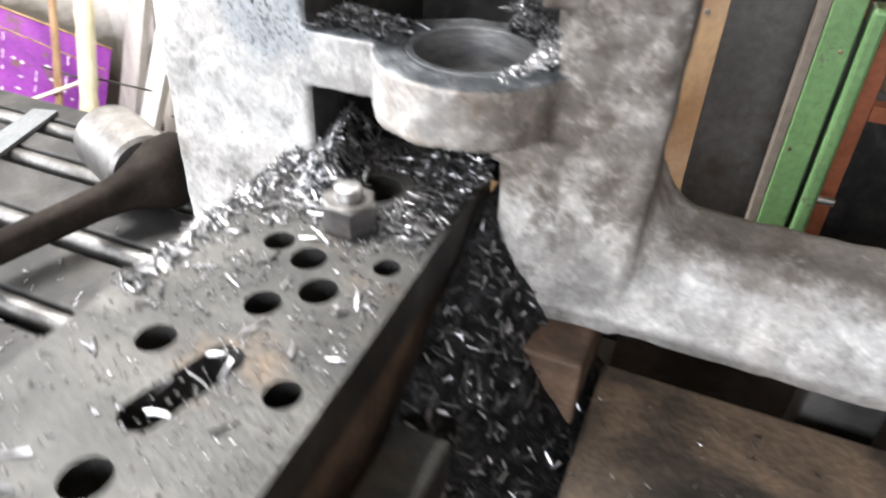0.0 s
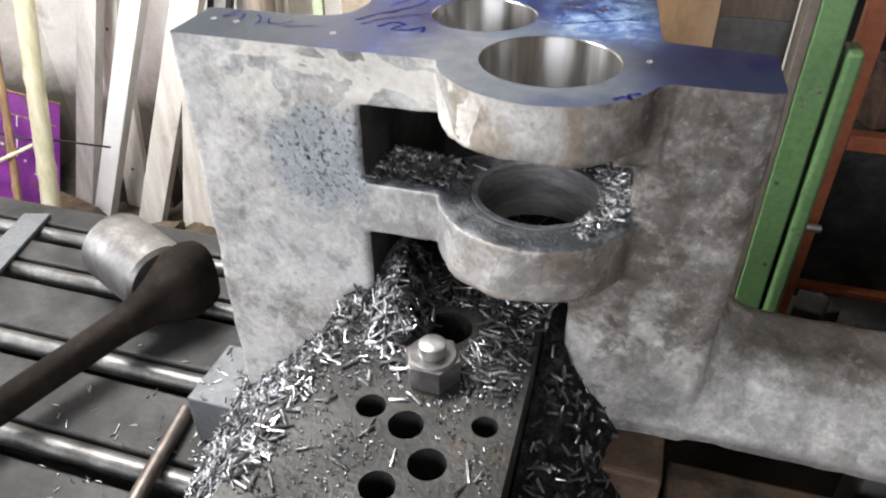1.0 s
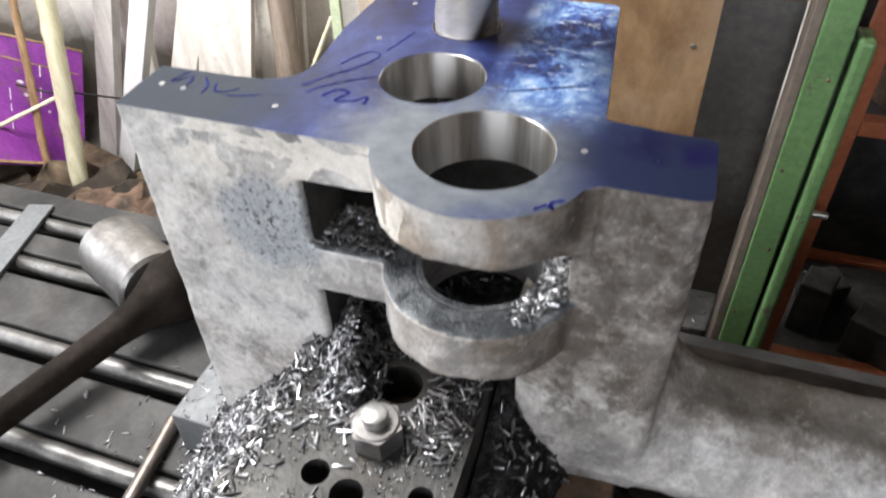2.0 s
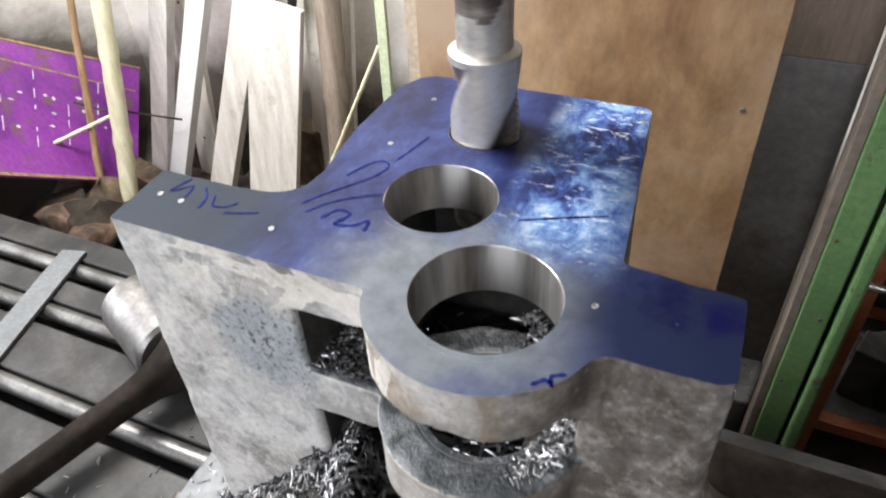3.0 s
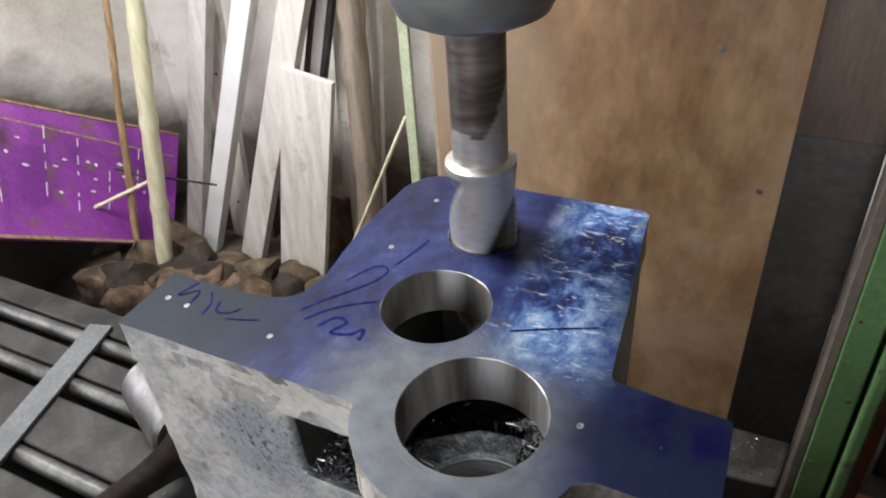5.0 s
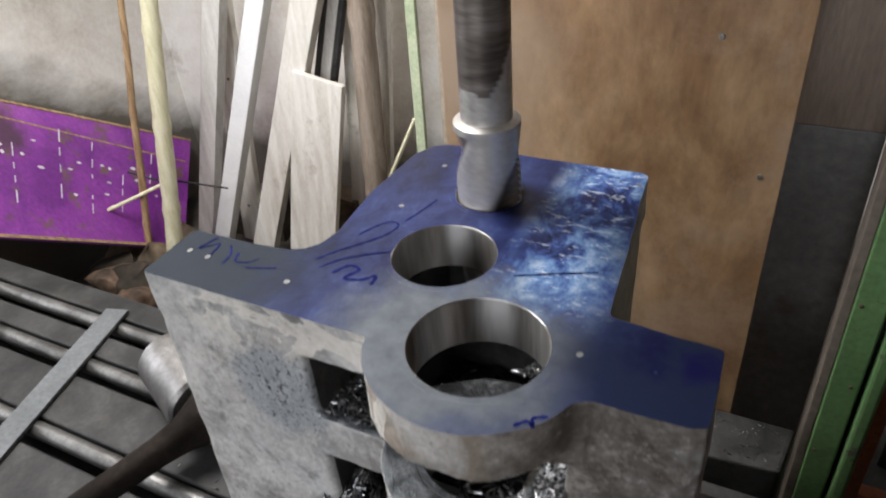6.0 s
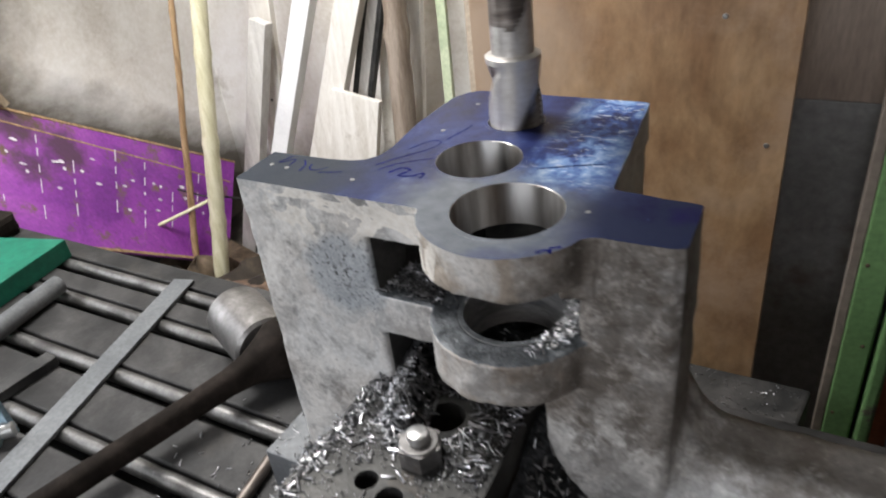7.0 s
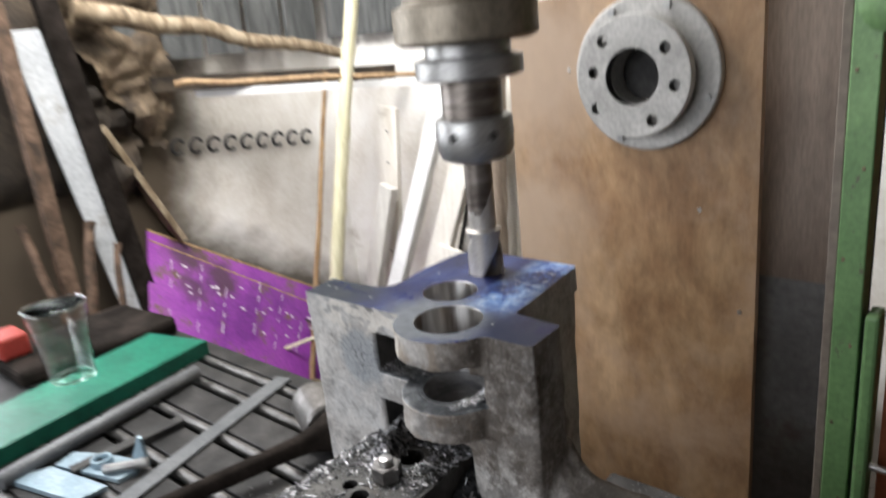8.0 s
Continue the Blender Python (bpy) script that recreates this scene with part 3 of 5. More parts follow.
TOP = ([(-0.2, 0.0), (-0.12, -0.001), (-0.001, 0.0)] + arc(*BOSS, 0.073, 203, 340, 28)
       + [(0.143, 0.001), (0.207, 0.004), (0.205, 0.068), (0.134, 0.075), (0.115, 0.262), (0.11, 0.266), (-0.072, 0.264), (-0.084, 0.256),
          (-0.094, 0.237), (-0.096, 0.161), (-0.089, 0.1), (-0.092, 0.08), (-0.1, 0.069), (-0.113, 0.063), (-0.14, 0.061), (-0.203, 0.06)])
LUG = [(-0.068, 0.0), (-0.001, 0.0)] + arc(*BOSS, 0.073, 203, 340, 28) + [(0.15, 0.001), (0.15, 0.07), (0.118, 0.12), (0.1, 0.105), (0.075, 0.092), (0.04, 0.086), (0.01, 0.066), (-0.012, 0.05), (-0.068, 0.05)]
SEC = [(-0.001, 0.814), (0.001, 0.822), (0.012, 0.836), (0.024, 0.857), (0.033, 0.871), (0.042, 0.878), (0.08, 0.884), (0.089, 0.882), (0.092, 0.874), (0.092, 0.8), (0.006, 0.8)]


def extrude_x(bm, section, xs, lift):
    """A bar along x of one section, its upper edge lifted by lift(x)."""
    rings = [[bm.verts.new((x, y, z + (lift(x) if z > 0.83 else 0))) for y, z in section] for x in xs]
    for a, b in zip(rings, rings[1:]):
        for i in range(len(a)):
            bm.faces.new((a[i], a[(i + 1) % len(a)], b[(i + 1) % len(a)], b[i]))
    bm.faces.new(rings[0]), bm.faces.new(rings[-1])


def casting_solid():
    """All of the casting as one lump: its bars and bosses run into one another with small hollow fillets."""
    bm = B()
    prism(bm, TOP, 1.062, 1.108, [circle(x, y, r + 0.003, 56) for x, y, r in (H1, H2, H3)])
    prism(bm, LUG, 0.957, 1.002, [circle(*H1[:2], 0.046, 56)])
    prism(bm, [(-0.2005, 0.001), (-0.192, 0.0), (-0.063, 0.0), (-0.06, 0.003), (-0.06, 0.06), (-0.2, 0.06)], 0.724, 1.108)
    prism(bm, [(0.132, 0.0), (0.2, 0.001), (0.2075, 0.007), (0.2065, 0.07), (0.13, 0.072)], 0.93, 1.108)
    prism(bm, [(0.098, 0.004), (0.104, 0.0), (0.2, 0.001), (0.207, 0.007), (0.206, 0.072), (0.098, 0.072)], 0.8, 0.956)
    prism(bm, [(0.134, 0.06), (0.128, 0.14), (0.122, 0.2), (0.113, 0.256), (0.105, 0.264), (0.095, 0.264), (0.114, 0.06)], 0.77, 1.108)
    # web in the corner between the upper boss and the column, and the one under the lower lug
    prism(bm, [(0.118, -0.012), (0.136, -0.004), (0.15, 0.003), (0.15, 0.05), (0.11, 0.05)], 1.045, 1.07)
    prism(bm, [(0.092, 0.0), (0.112, 0.0), (0.112, 0.06), (0.092, 0.06)], 0.93, 0.965)
    extrude_x(bm, SEC, [0.112 + 0.334 * k / 60 for k in range(61)],
              lambda x: 0.05 * max(0, 1 - max(0, x - 0.2) / 0.045) ** 2.2)
    bmesh.ops.recalc_face_normals(bm, faces=bm.faces)
    me = bpy.data.meshes.new("lump")
    bm.to_mesh(me)
    bm.free()
    ob = new("lump", me)
    mod = ob.modifiers.new("skin", "REMESH")
    mod.mode, mod.voxel_size, mod.adaptivity = "VOXEL", 0.0023, 0.0
    out = bpy.data.meshes.new_from_object(ob.evaluated_get(bpy.context.evaluated_depsgraph_get()))
    bpy.data.objects.remove(ob)
    bpy.data.meshes.remove(me)
    bm = B()
    bm.from_mesh(out)
    bpy.data.meshes.remove(out)
    for k in range(3):
        bmesh.ops.smooth_vert(bm, verts=bm.verts, factor=0.5, use_axis_x=True, use_axis_y=True, use_axis_z=True)
    bm.normal_update()
    # as-cast skin: broad swells, lumps and fine grit; the bosses were dressed by hand into flats
    for v in bm.verts:
        p = v.co
        bore = min(math.hypot(p.x - x, p.y - y) - r for x, y, r in (H1, H2, H3))
        if bore < 0.008 and p.z > 0.95:
            continue
        amp = 0.0012 * noise.noise(p * 11) + 0.0011 * noise.noise(p * 31 + Vector((5, 0, 0))) + 0.0005 * noise.noise(p * 85)
        if math.hypot(p.x - BOSS[0], p.y - BOSS[1]) < 0.08 and p.y < 0.01:
            amp += 0.0022 * noise.noise(Vector((p.x * 38, p.y * 38, p.z * 14)))
        elif p.x > 0.13:
            amp += 0.0012 * noise.noise(p * 48 + Vector((0, 3, 0)))
        d = v.normal * amp
        if p.z > 1.085:
            d.z = 0
            d *= 0.6
        v.co = p + d
    bmesh.ops.bisect_plane(bm, geom=bm.verts[:] + bm.edges[:] + bm.faces[:], plane_co=(0, 0, 1.1), plane_no=(0, 0, 1), clear_outer=True)
    bm.normal_update()
    return bm


def casting_part_of(c):
    if c.z > 1.06:
        return "upper_plate"
    if c.x < -0.06:
        return "left_column"
    if c.x > 0.212 or (c.x > 0.1 and c.z < 0.812):
        return "foot_bar"
    if c.y > 0.082 and c.x > 0.09:
        return "side_rib"
    if c.x > 0.134 or (c.z < 0.956 and c.x > 0.09):
        return "right_column"
    return "lower_lug"


def build_casting():
    bm = casting_solid()
    bm.verts.index_update()
    normals = [v.normal.copy() for v in bm.verts]
    groups = {}
    for f in bm.faces:
        c = f.calc_center_median()
        mat = 0
        # window jamb and undersides take the skin with shade painted in
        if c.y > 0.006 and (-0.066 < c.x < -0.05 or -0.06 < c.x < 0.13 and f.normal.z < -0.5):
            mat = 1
        elif 0.985 < c.z < 1.015 and f.normal.z > 0.55 and c.x > -0.066:
            mat = 3 if c.y > 0.045 else 2
        groups.setdefault(casting_part_of(c), []).append(([v.index for v in f.verts], mat))
    co = [v.co.copy() for v in bm.verts]
    rim = [e for e in bm.edges if e.is_boundary]
    labels = {"upper_plate": "machined top plate with rough cast sides", "lower_lug": "cast lug dusted with oily grit", "foot_bar": "long cast foot with scale patches"}
    for name, faces in groups.items():
        used = sorted({i for f, mt in faces for i in f})
        at = {i: k for k, i in enumerate(used)}
        me = bpy.data.meshes.new(name)
        me.from_pydata([co[i] for i in used], [], [[at[i] for i in f] for f, mt in faces])
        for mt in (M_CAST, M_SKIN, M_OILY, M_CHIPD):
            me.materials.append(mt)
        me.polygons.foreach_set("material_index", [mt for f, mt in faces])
        me.polygons.foreach_set("use_smooth", [True] * len(faces))
        me.normals_split_custom_set_from_vertices([normals[i] for i in used])
        ob = new(name, me)
        ob.parent = cast
        tagged(ob, label=labels.get(name, ""))
    # the machined face closes the top
    flat = B()
    fv = {}
    edges = []
    for e in rim:
        for v in e.verts:
            if v.index not in fv:
                fv[v.index] = flat.verts.new((v.co.x, v.co.y, 1.1))
        edges.append(flat.edges.new((fv[e.verts[0].index], fv[e.verts[1].index])))
    bmesh.ops.triangle_fill(flat, edges=edges, use_beauty=True)
    part("machined_face", flat, M_DYE, cast, "blue-dyed machined top face")
    bm.free()
    for (x, y, r), z0, z1, m0, m1 in ((H1, 1.061, 1.10006, M_DYE, M_BORE), (H2, 1.061, 1.10006, M_DYE, M_BORE), (H3, 1.061, 1.10006, M_DYE, M_BORE), ((*H1[:2], 0.043), 0.956, 1.0026, M_OILY, M_SMEAR)):
        ring = B()
        k = 72
        pr = [(r + 0.005, z0), (r + 0.0006, z0), (r, z0 + 0.0006), (r, z1 - 0.0006), (r + 0.0006, z1), (r + 0.005, z1)]
        rows = [[ring.verts.new((x + q * math.cos(2 * math.pi * i / k), y + q * math.sin(2 * math.pi * i / k), z)) for i in range(k)] for q, z in pr]
        for j, (a, b) in enumerate(zip(rows, rows[1:] + rows[:1])):
            for i in range(k):
                ring.faces.new((a[i], a[(i + 1) % k], b[(i + 1) % k], b[i])).material_index = 0 if j == 4 else 1
        part("bore", ring, (m0, m1), cast, "bright bored hole", smooth=30)


build_casting()
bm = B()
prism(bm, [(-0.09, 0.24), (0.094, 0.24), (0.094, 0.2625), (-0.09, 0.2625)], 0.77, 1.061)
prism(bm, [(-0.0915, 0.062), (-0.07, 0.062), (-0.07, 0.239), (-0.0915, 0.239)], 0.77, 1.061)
part("rear_wall", bm, M_SKIN, cast, "inner wall of dark cast skin with shade painted in")

# centre-punch marks and pen strokes on the dyed face
for x, y in ((-0.087, 0.029), (0.128, 0.034), (-0.165, 0.033), (-0.185, 0.035), (-0.057, 0.224), (-0.06, 0.15), (0.112, 0.245)):
    bm = B(); lathe(bm, [(0.0023, 0), (0.0021, 0.0005), (0.0014, 0.0005), (0.001, 0.0001)], 14, pose(x, y, 1.1))
    part("punch_mark", bm, M_STEEL, cast, "small bright punch mark")


def stroke(pts, w=0.0009):
    """A pen line through the points, laid on the dyed face."""
    cu = [Vector((*p, 1.1004)) for p in pts]
    fine = []
    for i in range(len(cu) - 1):
        p0, p1, p2, p3 = cu[max(i - 1, 0)], cu[i], cu[i + 1], cu[min(i + 2, len(cu) - 1)]
        for k in range(8):
            u = k / 8
            fine.append(0.5 * (2 * p1 + (p2 - p0) * u + (2 * p0 - 5 * p1 + 4 * p2 - p3) * u * u + (3 * p1 - p0 - 3 * p2 + p3) * u ** 3))
    fine.append(cu[-1])
    bm = B()
    prev = None
    for i, p in enumerate(fine):
        d = (fine[min(i + 1, len(fine) - 1)] - fine[max(i - 1, 0)]).normalized()
        s = Vector((-d.y, d.x, 0)) * w * (0.6 + 0.5 * math.sin(i * 0.7) ** 2)
        cur = (bm.verts.new(p - s), bm.verts.new(p + s))
        if prev:
            bm.faces.new((prev[0], prev[1], cur[1], cur[0]))
        prev = cur
    part("pen_stroke", bm, M_INK, cast, "dark blue pen scribble")


M_INK = surface("blue_ink", [(0.004, 0.006, 0.06), (0.012, 0.018, 0.15)], 20, (0.6, 0.8), 0.0, 0.0, 80, spec=0.08)
stroke([(-0.175, 0.058), (-0.18, 0.04), (-0.168, 0.05), (-0.165, 0.036)])
stroke([(-0.158, 0.052), (-0.15, 0.042), (-0.148, 0.03)])
stroke([(-0.145, 0.046), (-0.14, 0.036), (-0.13, 0.038), (-0.125, 0.045)])
stroke([(-0.128, 0.032), (-0.115, 0.036), (-0.105, 0.04)])
stroke([(-0.083, 0.06), (-0.074, 0.075), (-0.062, 0.09), (-0.05, 0.108), (-0.047, 0.122), (-0.056, 0.125), (-0.064, 0.115), (-0.07, 0.1)])
stroke([(-0.062, 0.05), (-0.055, 0.062), (-0.045, 0.06), (-0.05, 0.048), (-0.038, 0.05), (-0.03, 0.058), (-0.028, 0.048)], 0.0014)
stroke([(-0.075, 0.052), (-0.066, 0.066), (-0.052, 0.078), (-0.036, 0.088)])
stroke([(-0.045, 0.13), (-0.04, 0.15), (-0.036, 0.168)])
stroke([(0.062, 0.093), (0.085, 0.104), (0.115, 0.117)], 0.0009)
stroke([(0.112, -0.033), (0.118, -0.027), (0.122, -0.03), (0.12, -0.024), (0.127, -0.02)], 0.0013)

# ---- riser with the drilled plate, nut and stud ----
riser = thing("riser_block", (0, 0, 0), label="worn steel riser with a plate full of drilled holes", category="fixture")
PH = [(-0.014, -0.117, 0.0105), (0.014, -0.126, 0.012), (0.037, -0.152, 0.0125), (0.013, -0.176, 0.0115), (-0.023, -0.2265, 0.0115), (0.014, -0.027, 0.0185),
      (0.064, -0.113, 0.009), (0.064, -0.233, 0.0105), (0.012, -0.313, 0.0125)]
slot = arc(0.008, -0.272, 0.0125, 180, 360, 10) + arc(0.021, -0.226, 0.0125, 0, 180, 10)
bm = B(); prism(bm, [(-0.078, -0.4), (0.09, -0.4), (0.087, -0.2), (0.083, -0.04), (0.078, 0.05), (-0.05, 0.05), (-0.078, -0.03)], 0.862, 0.9,
                [circle(x, y, r, 28) for x, y, r in PH] + [slot], bore=1)
part("drilled_plate", bm, (M_RISER, M_DARK), riser)
bm = B(); box(bm, (-0.07, -0.36, TT), (0.075, 0.04, 0.861))
part("web", bm, M_RUST, riser, bevel=0.004)
NUT = (0.017, -0.077)
clamp = thing("clamp_nut", (*NUT, 0.9), label="bright steel hexagon nut on a stud in the drilled plate", category="nut")
bm = B(); prism(bm, circle(0, 0, 0.0205, 6), 0.0, 0.019)
lathe(bm, [(0.0178, 0.0188), (0.0178, 0.0195), (0.0165, 0.0208)], 30)
part("nut", bm, M_HEAD, clamp, bevel=0.0018)
bm = B(); lathe(bm, [(0.0094, 0.018), (0.0094, 0.0235), (0.0099, 0.024), (0.0094, 0.026), (0.0099, 0.0265), (0.0094, 0.0295), (0.0082, 0.0302)], 24)
part("stud", bm, M_STUD, clamp, smooth=40)
bm = B(); box(bm, (-0.268, -0.013, TT), (-0.085, 0.07, 0.7235))
tagged(part("parallel_block", bm, M_FLAT, bevel=0.002), "grey ground steel parallel block under the casting", "steel block")
bm = B(); box(bm, (0.138, -0.04, TT), (0.19, 0.075, 0.7985))
tagged(part("packing_block", bm, M_RUST, bevel=0.004), "rusty brown packing block under the foot of the casting", "steel block")
bm = B(); box(bm, (0.36, 0.05, TT), (0.42, 0.09, 0.7985))
tagged(part("packing_block", bm, M_DARK, bevel=0.004), "dark packing block under the foot of the casting", "steel block")
bm = B(); box(bm, (0.0915, -0.37, TT), (0.131, -0.155, 0.812))
tagged(part("step_block", bm, M_RISER, bevel=0.003), "dark worn steel block standing beside the drilled plate", "steel block")
bm = B(); box(bm, (0.2, -0.3, TT), (0.62, 0.03, 0.745))
tagged(part("base_plate", bm, M_OILRUST, bevel=0.004), "black oily steel plate with rusty brown patches on the table", "steel plate")

bm = B(); bar(bm, (0.215, -0.14, 0.7505), (0.42, -0.235, 0.7505), 0.01, 0.03)
tagged(part("flat_bar", bm, M_RUST, bevel=0.002), "short rusty flat bar lying on the oily plate", "flat bar")
# black strip added in place of the shade and oil behind the foot
bm = B(); box(bm, (0.2, 0.098, TT), (1.05, 0.313, TT + 0.004))
tagged(part("rubber_mat", bm, M_BLACK, bevel=0.001), "black strip added for oil and shade on the table behind the foot", "mat")

# ---- swarf ----
rng = np.random.default_rng(7)


def heap_z(x, y):
    """Height of the heap of chips that slid from the bracket down to the table."""
    ax, ay, bx, by = -0.045, 0.04, -0.02, -0.045
    u = min(1, max(0, ((x - ax) * (bx - ax) + (y - ay) * (by - ay)) / ((bx - ax) ** 2 + (by - ay) ** 2)))
    d = math.hypot(x - ax - u * (bx - ax), y - ay - u * (by - ay))
    return 0.926 - 1.12 * d - 1.2 * max(0, -0.215 - x) + 0.006 * noise.noise(Vector((x * 40, y * 40, 0)))


def gap_z(x, y):
    """Height of the dark swarf between the plate and the foot of the casting."""
    return 0.665 + 0.185 * math.exp(-((x - 0.075) / 0.11) ** 2) * min(1.2, max(0.25, (y + 0.4) / 0.34)) + 0.008 * noise.noise(Vector((x * 45, y * 45, 5)))


def lug_z(x, y):
    """Height of the swarf on the lower lug, deeper towards the back and the right."""
    return 1.0035 + 0.02 * max(0, min(1, (y - 0.06) / 0.06)) * (0.75 + 0.3 * noise.noise(Vector((x * 30, y * 30, 9)))) + 0.007 * max(0, min(1, (x - 0.1) / 0.03)) + 0.005 * max(0, min(1, (-0.005 - x) / 0.03))


def mound(name, x0, x1, y0, y1, step, height, keep, label):
    bm = B()
    nx, ny = round((x1 - x0) / step), round((y1 - y0) / step)
    v = {}
    for i in range(nx + 1):
        for j in range(ny + 1):
            x, y = x0 + step * i, y0 + step * j
            v[i, j] = bm.verts.new((x, y, height(x, y) + 0.003 * noise.noise(Vector((x * 160, y * 160, 2)))))
    for i in range(nx):
        for j in range(ny):
            if keep(x0 + step * (i + 0.5), y0 + step * (j + 0.5)):
                bm.faces.new((v[i, j], v[i + 1, j], v[i + 1, j + 1], v[i, j + 1]))
    bmesh.ops.delete(bm, geom=[p for p in bm.verts if not p.link_faces], context="VERTS")
    r = bmesh.ops.extrude_face_region(bm, geom=bm.faces[:])
    bmesh.ops.translate(bm, verts=[e for e in r["geom"] if isinstance(e, bmesh.types.BMVert)], vec=(0, 0, 0.0))
    tagged(part(name, bm, M_CHIPD, smooth=60), label, "swarf", kind="stuff")


def on_lug(x, y):
    d = math.hypot(x - BOSS[0], y - BOSS[1])
    if d < 0.045:
        return False
    if d < 0.0715 and y < 0.0:
        return x > 0.1 - 6 * y * y and rng.uniform() < 0.7 and d < 0.068
    if d < 0.07:
        return x > 0.1 or (y > 0.055 and x > 0.075) or x < 0.0
    return (x > 0.05 or y < 0.048) and -0.05 < x < (0.136 if y < 0.068 else 0.104 - 0.1 * (y - 0.07)) and 0.006 < y < min(0.108, 0.046 + 0.62 * max(0, x + 0.012))


mound("swarf_heap", -0.33, 0.09, -0.27, 0.231, 0.006, heap_z,
      lambda x, y: heap_z(x, y) > TT + 0.004 and not (-0.2 < x < -0.062 and y > 0.004) and not (-0.27 < x < -0.085 and -0.015 < y < 0.07 and heap_z(x, y) < 0.722) and (heap_z(x, y) > 0.902 or x < -0.07 or y > 0.05) and not (y > 0.06 and x < -0.075),
      "grey heap of fine steel swarf below the bracket")
mound("swarf_heap", 0.084, 0.24, -0.4, 0.05, 0.006, gap_z, lambda x, y: True, "dark oily swarf beside the drilled plate")
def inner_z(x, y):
    """Height of the swarf fill added to keep the inside of the casting dark."""
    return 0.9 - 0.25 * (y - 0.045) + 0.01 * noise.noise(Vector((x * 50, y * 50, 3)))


# added fill: hides the bright view through the lug and bores
mound("swarf_heap", -0.066, 0.108, 0.051, 0.237, 0.006, inner_z, lambda x, y: True, "dark swarf fill added to keep the casting's inside dark")
mound("swarf_heap", -0.062, 0.14, 0.002, 0.12, 0.003, lug_z, on_lug, "fine swarf lying on the lower lug")


def chips(name, spots, label, size=(0.009, 0.0165), steep=0.24, width=(0.0009, 0.0015)):
    """Short steel chips rolled into gutters, one at each spot, lying on the slope there, each tumbled its own way."""
    verts, faces = [], []
    for x, y, z, nrm in spots:
        ln, w, curl = rng.uniform(*size), rng.uniform(*width), rng.uniform(-0.05, 0.16)
        lie = nrm.to_track_quat("Z", "Y").to_matrix()
        m = lie @ pose(0, 0, 0, rng.normal(0, 40), rng.normal(0, 57 * steep), rng.uniform(0, 360)).to_3x3()
        base = len(verts)
        for k in (-1, 0, 1):
            for a, b in ((-1, -0.5), (-0.75, 0.35), (0, 0.7), (0.75, 0.35), (1, -0.5), (0, 0.15)):
                p = m @ Vector((k * ln / 2, a * w, b * w - curl * ln * 0.3 * k * k + 0.0004 * a * k))
                verts.append((x + p.x, y + p.y, z + p.z + 0.0014))
        for k in (0, 6):
            for i in range(6):
                j = (i + 1) % 6
                faces.append((base + k + i, base + k + j, base + k + 6 + j, base + k + 6 + i))
        faces.append([base + i for i in (5, 4, 3, 2, 1, 0)])
        faces.append([base + 12 + i for i in range(6)])
    me = bpy.data.meshes.new(name)
    me.from_pydata(verts, [], faces)
    me.materials.append(M_CHIP)
    return tagged(new(name, me), label, "steel chips", kind="stuff")


def scatter(n, x0, x1, y0, y1, height, keep):
    out = []
    while len(out) < n:
        x, y = rng.uniform(x0, x1), rng.uniform(y0, y1)
        if keep(x, y):
            z, e = height(x, y), 0.006
            nrm = Vector((height(x - e, y) - height(x + e, y), height(x, y - e) - height(x, y + e), 2 * e)).normalized()
            if nrm.z < 0.5:
                nrm = Vector((0, 0, 1))
            out.append((x, y, z, nrm))
    return out


in_column = lambda x, y: -0.203 < x < -0.058 and y > -0.002
top_of_heap = lambda x, y: max(heap_z(x, y), 0.9 if -0.076 < x < 0.08 and y > -0.39 else TT)
chips("steel_chips", scatter(2600, -0.3, 0.075, -0.2, 0.06, top_of_heap,
      lambda x, y: heap_z(x, y) > TT + 0.01 and not in_column(x, y) and (heap_z(x, y) > 0.897 or x < -0.06) and math.hypot(x - NUT[0], y - NUT[1]) > 0.022), "curled bright steel chips heaped under the bracket")
clear = lambda x, y: all(math.hypot(x - a, y - b) > r + 0.007 for a, b, r in PH) and math.hypot(x - NUT[0], y - NUT[1]) > 0.022
chips("steel_chips", [p for p in scatter(300, -0.07, 0.08, -0.36, 0.04, lambda x, y: 0.9, clear) if rng.uniform() < math.exp((p[1] + 0.02) / 0.13)], "loose bright chips strewn over the drilled plate", steep=0.15)
chips("steel_chips", scatter(130, -0.03, 0.08, -0.085, 0.035, lambda x, y: 0.901, clear), "long bright chips lying between the nut and the lug", (0.01, 0.017), 0.1)
chips("fine_chips", [p for p in scatter(5200, -0.075, 0.08, -0.36, 0.04, lambda x, y: 0.9, clear) if rng.uniform() < math.exp((p[1] + 0.04) / 0.12)], "fine steel grit on the drilled plate", (0.001, 0.003), 0.3, (0.0003, 0.0007))
chips("steel_chips", scatter(620, -0.06, 0.137, -0.05, 0.12, lug_z, lambda x, y: on_lug(x, y) and (x > 0.105 or x < 0.01 or y > 0.07 or rng.uniform() < 0.06)), "bright chips lying on the lower lug", (0.004, 0.009), 0.3, (0.0005, 0.0009))
chips("steel_chips", scatter(110, -0.056, 0.03, 0.003, 0.05, lambda x, y: 1.003, lambda x, y: math.hypot(x - BOSS[0], y - BOSS[1]) > 0.052), "bright chips strewn along the arm of the lower lug", (0.006, 0.012), 0.2, (0.0006, 0.0011))
chips("steel_chips", scatter(90, 0.03, 0.085, 0.0, 0.06, lambda x, y: 0.902, lambda x, y: True), "bright chips lying under the lower lug", (0.008, 0.015), 0.2)
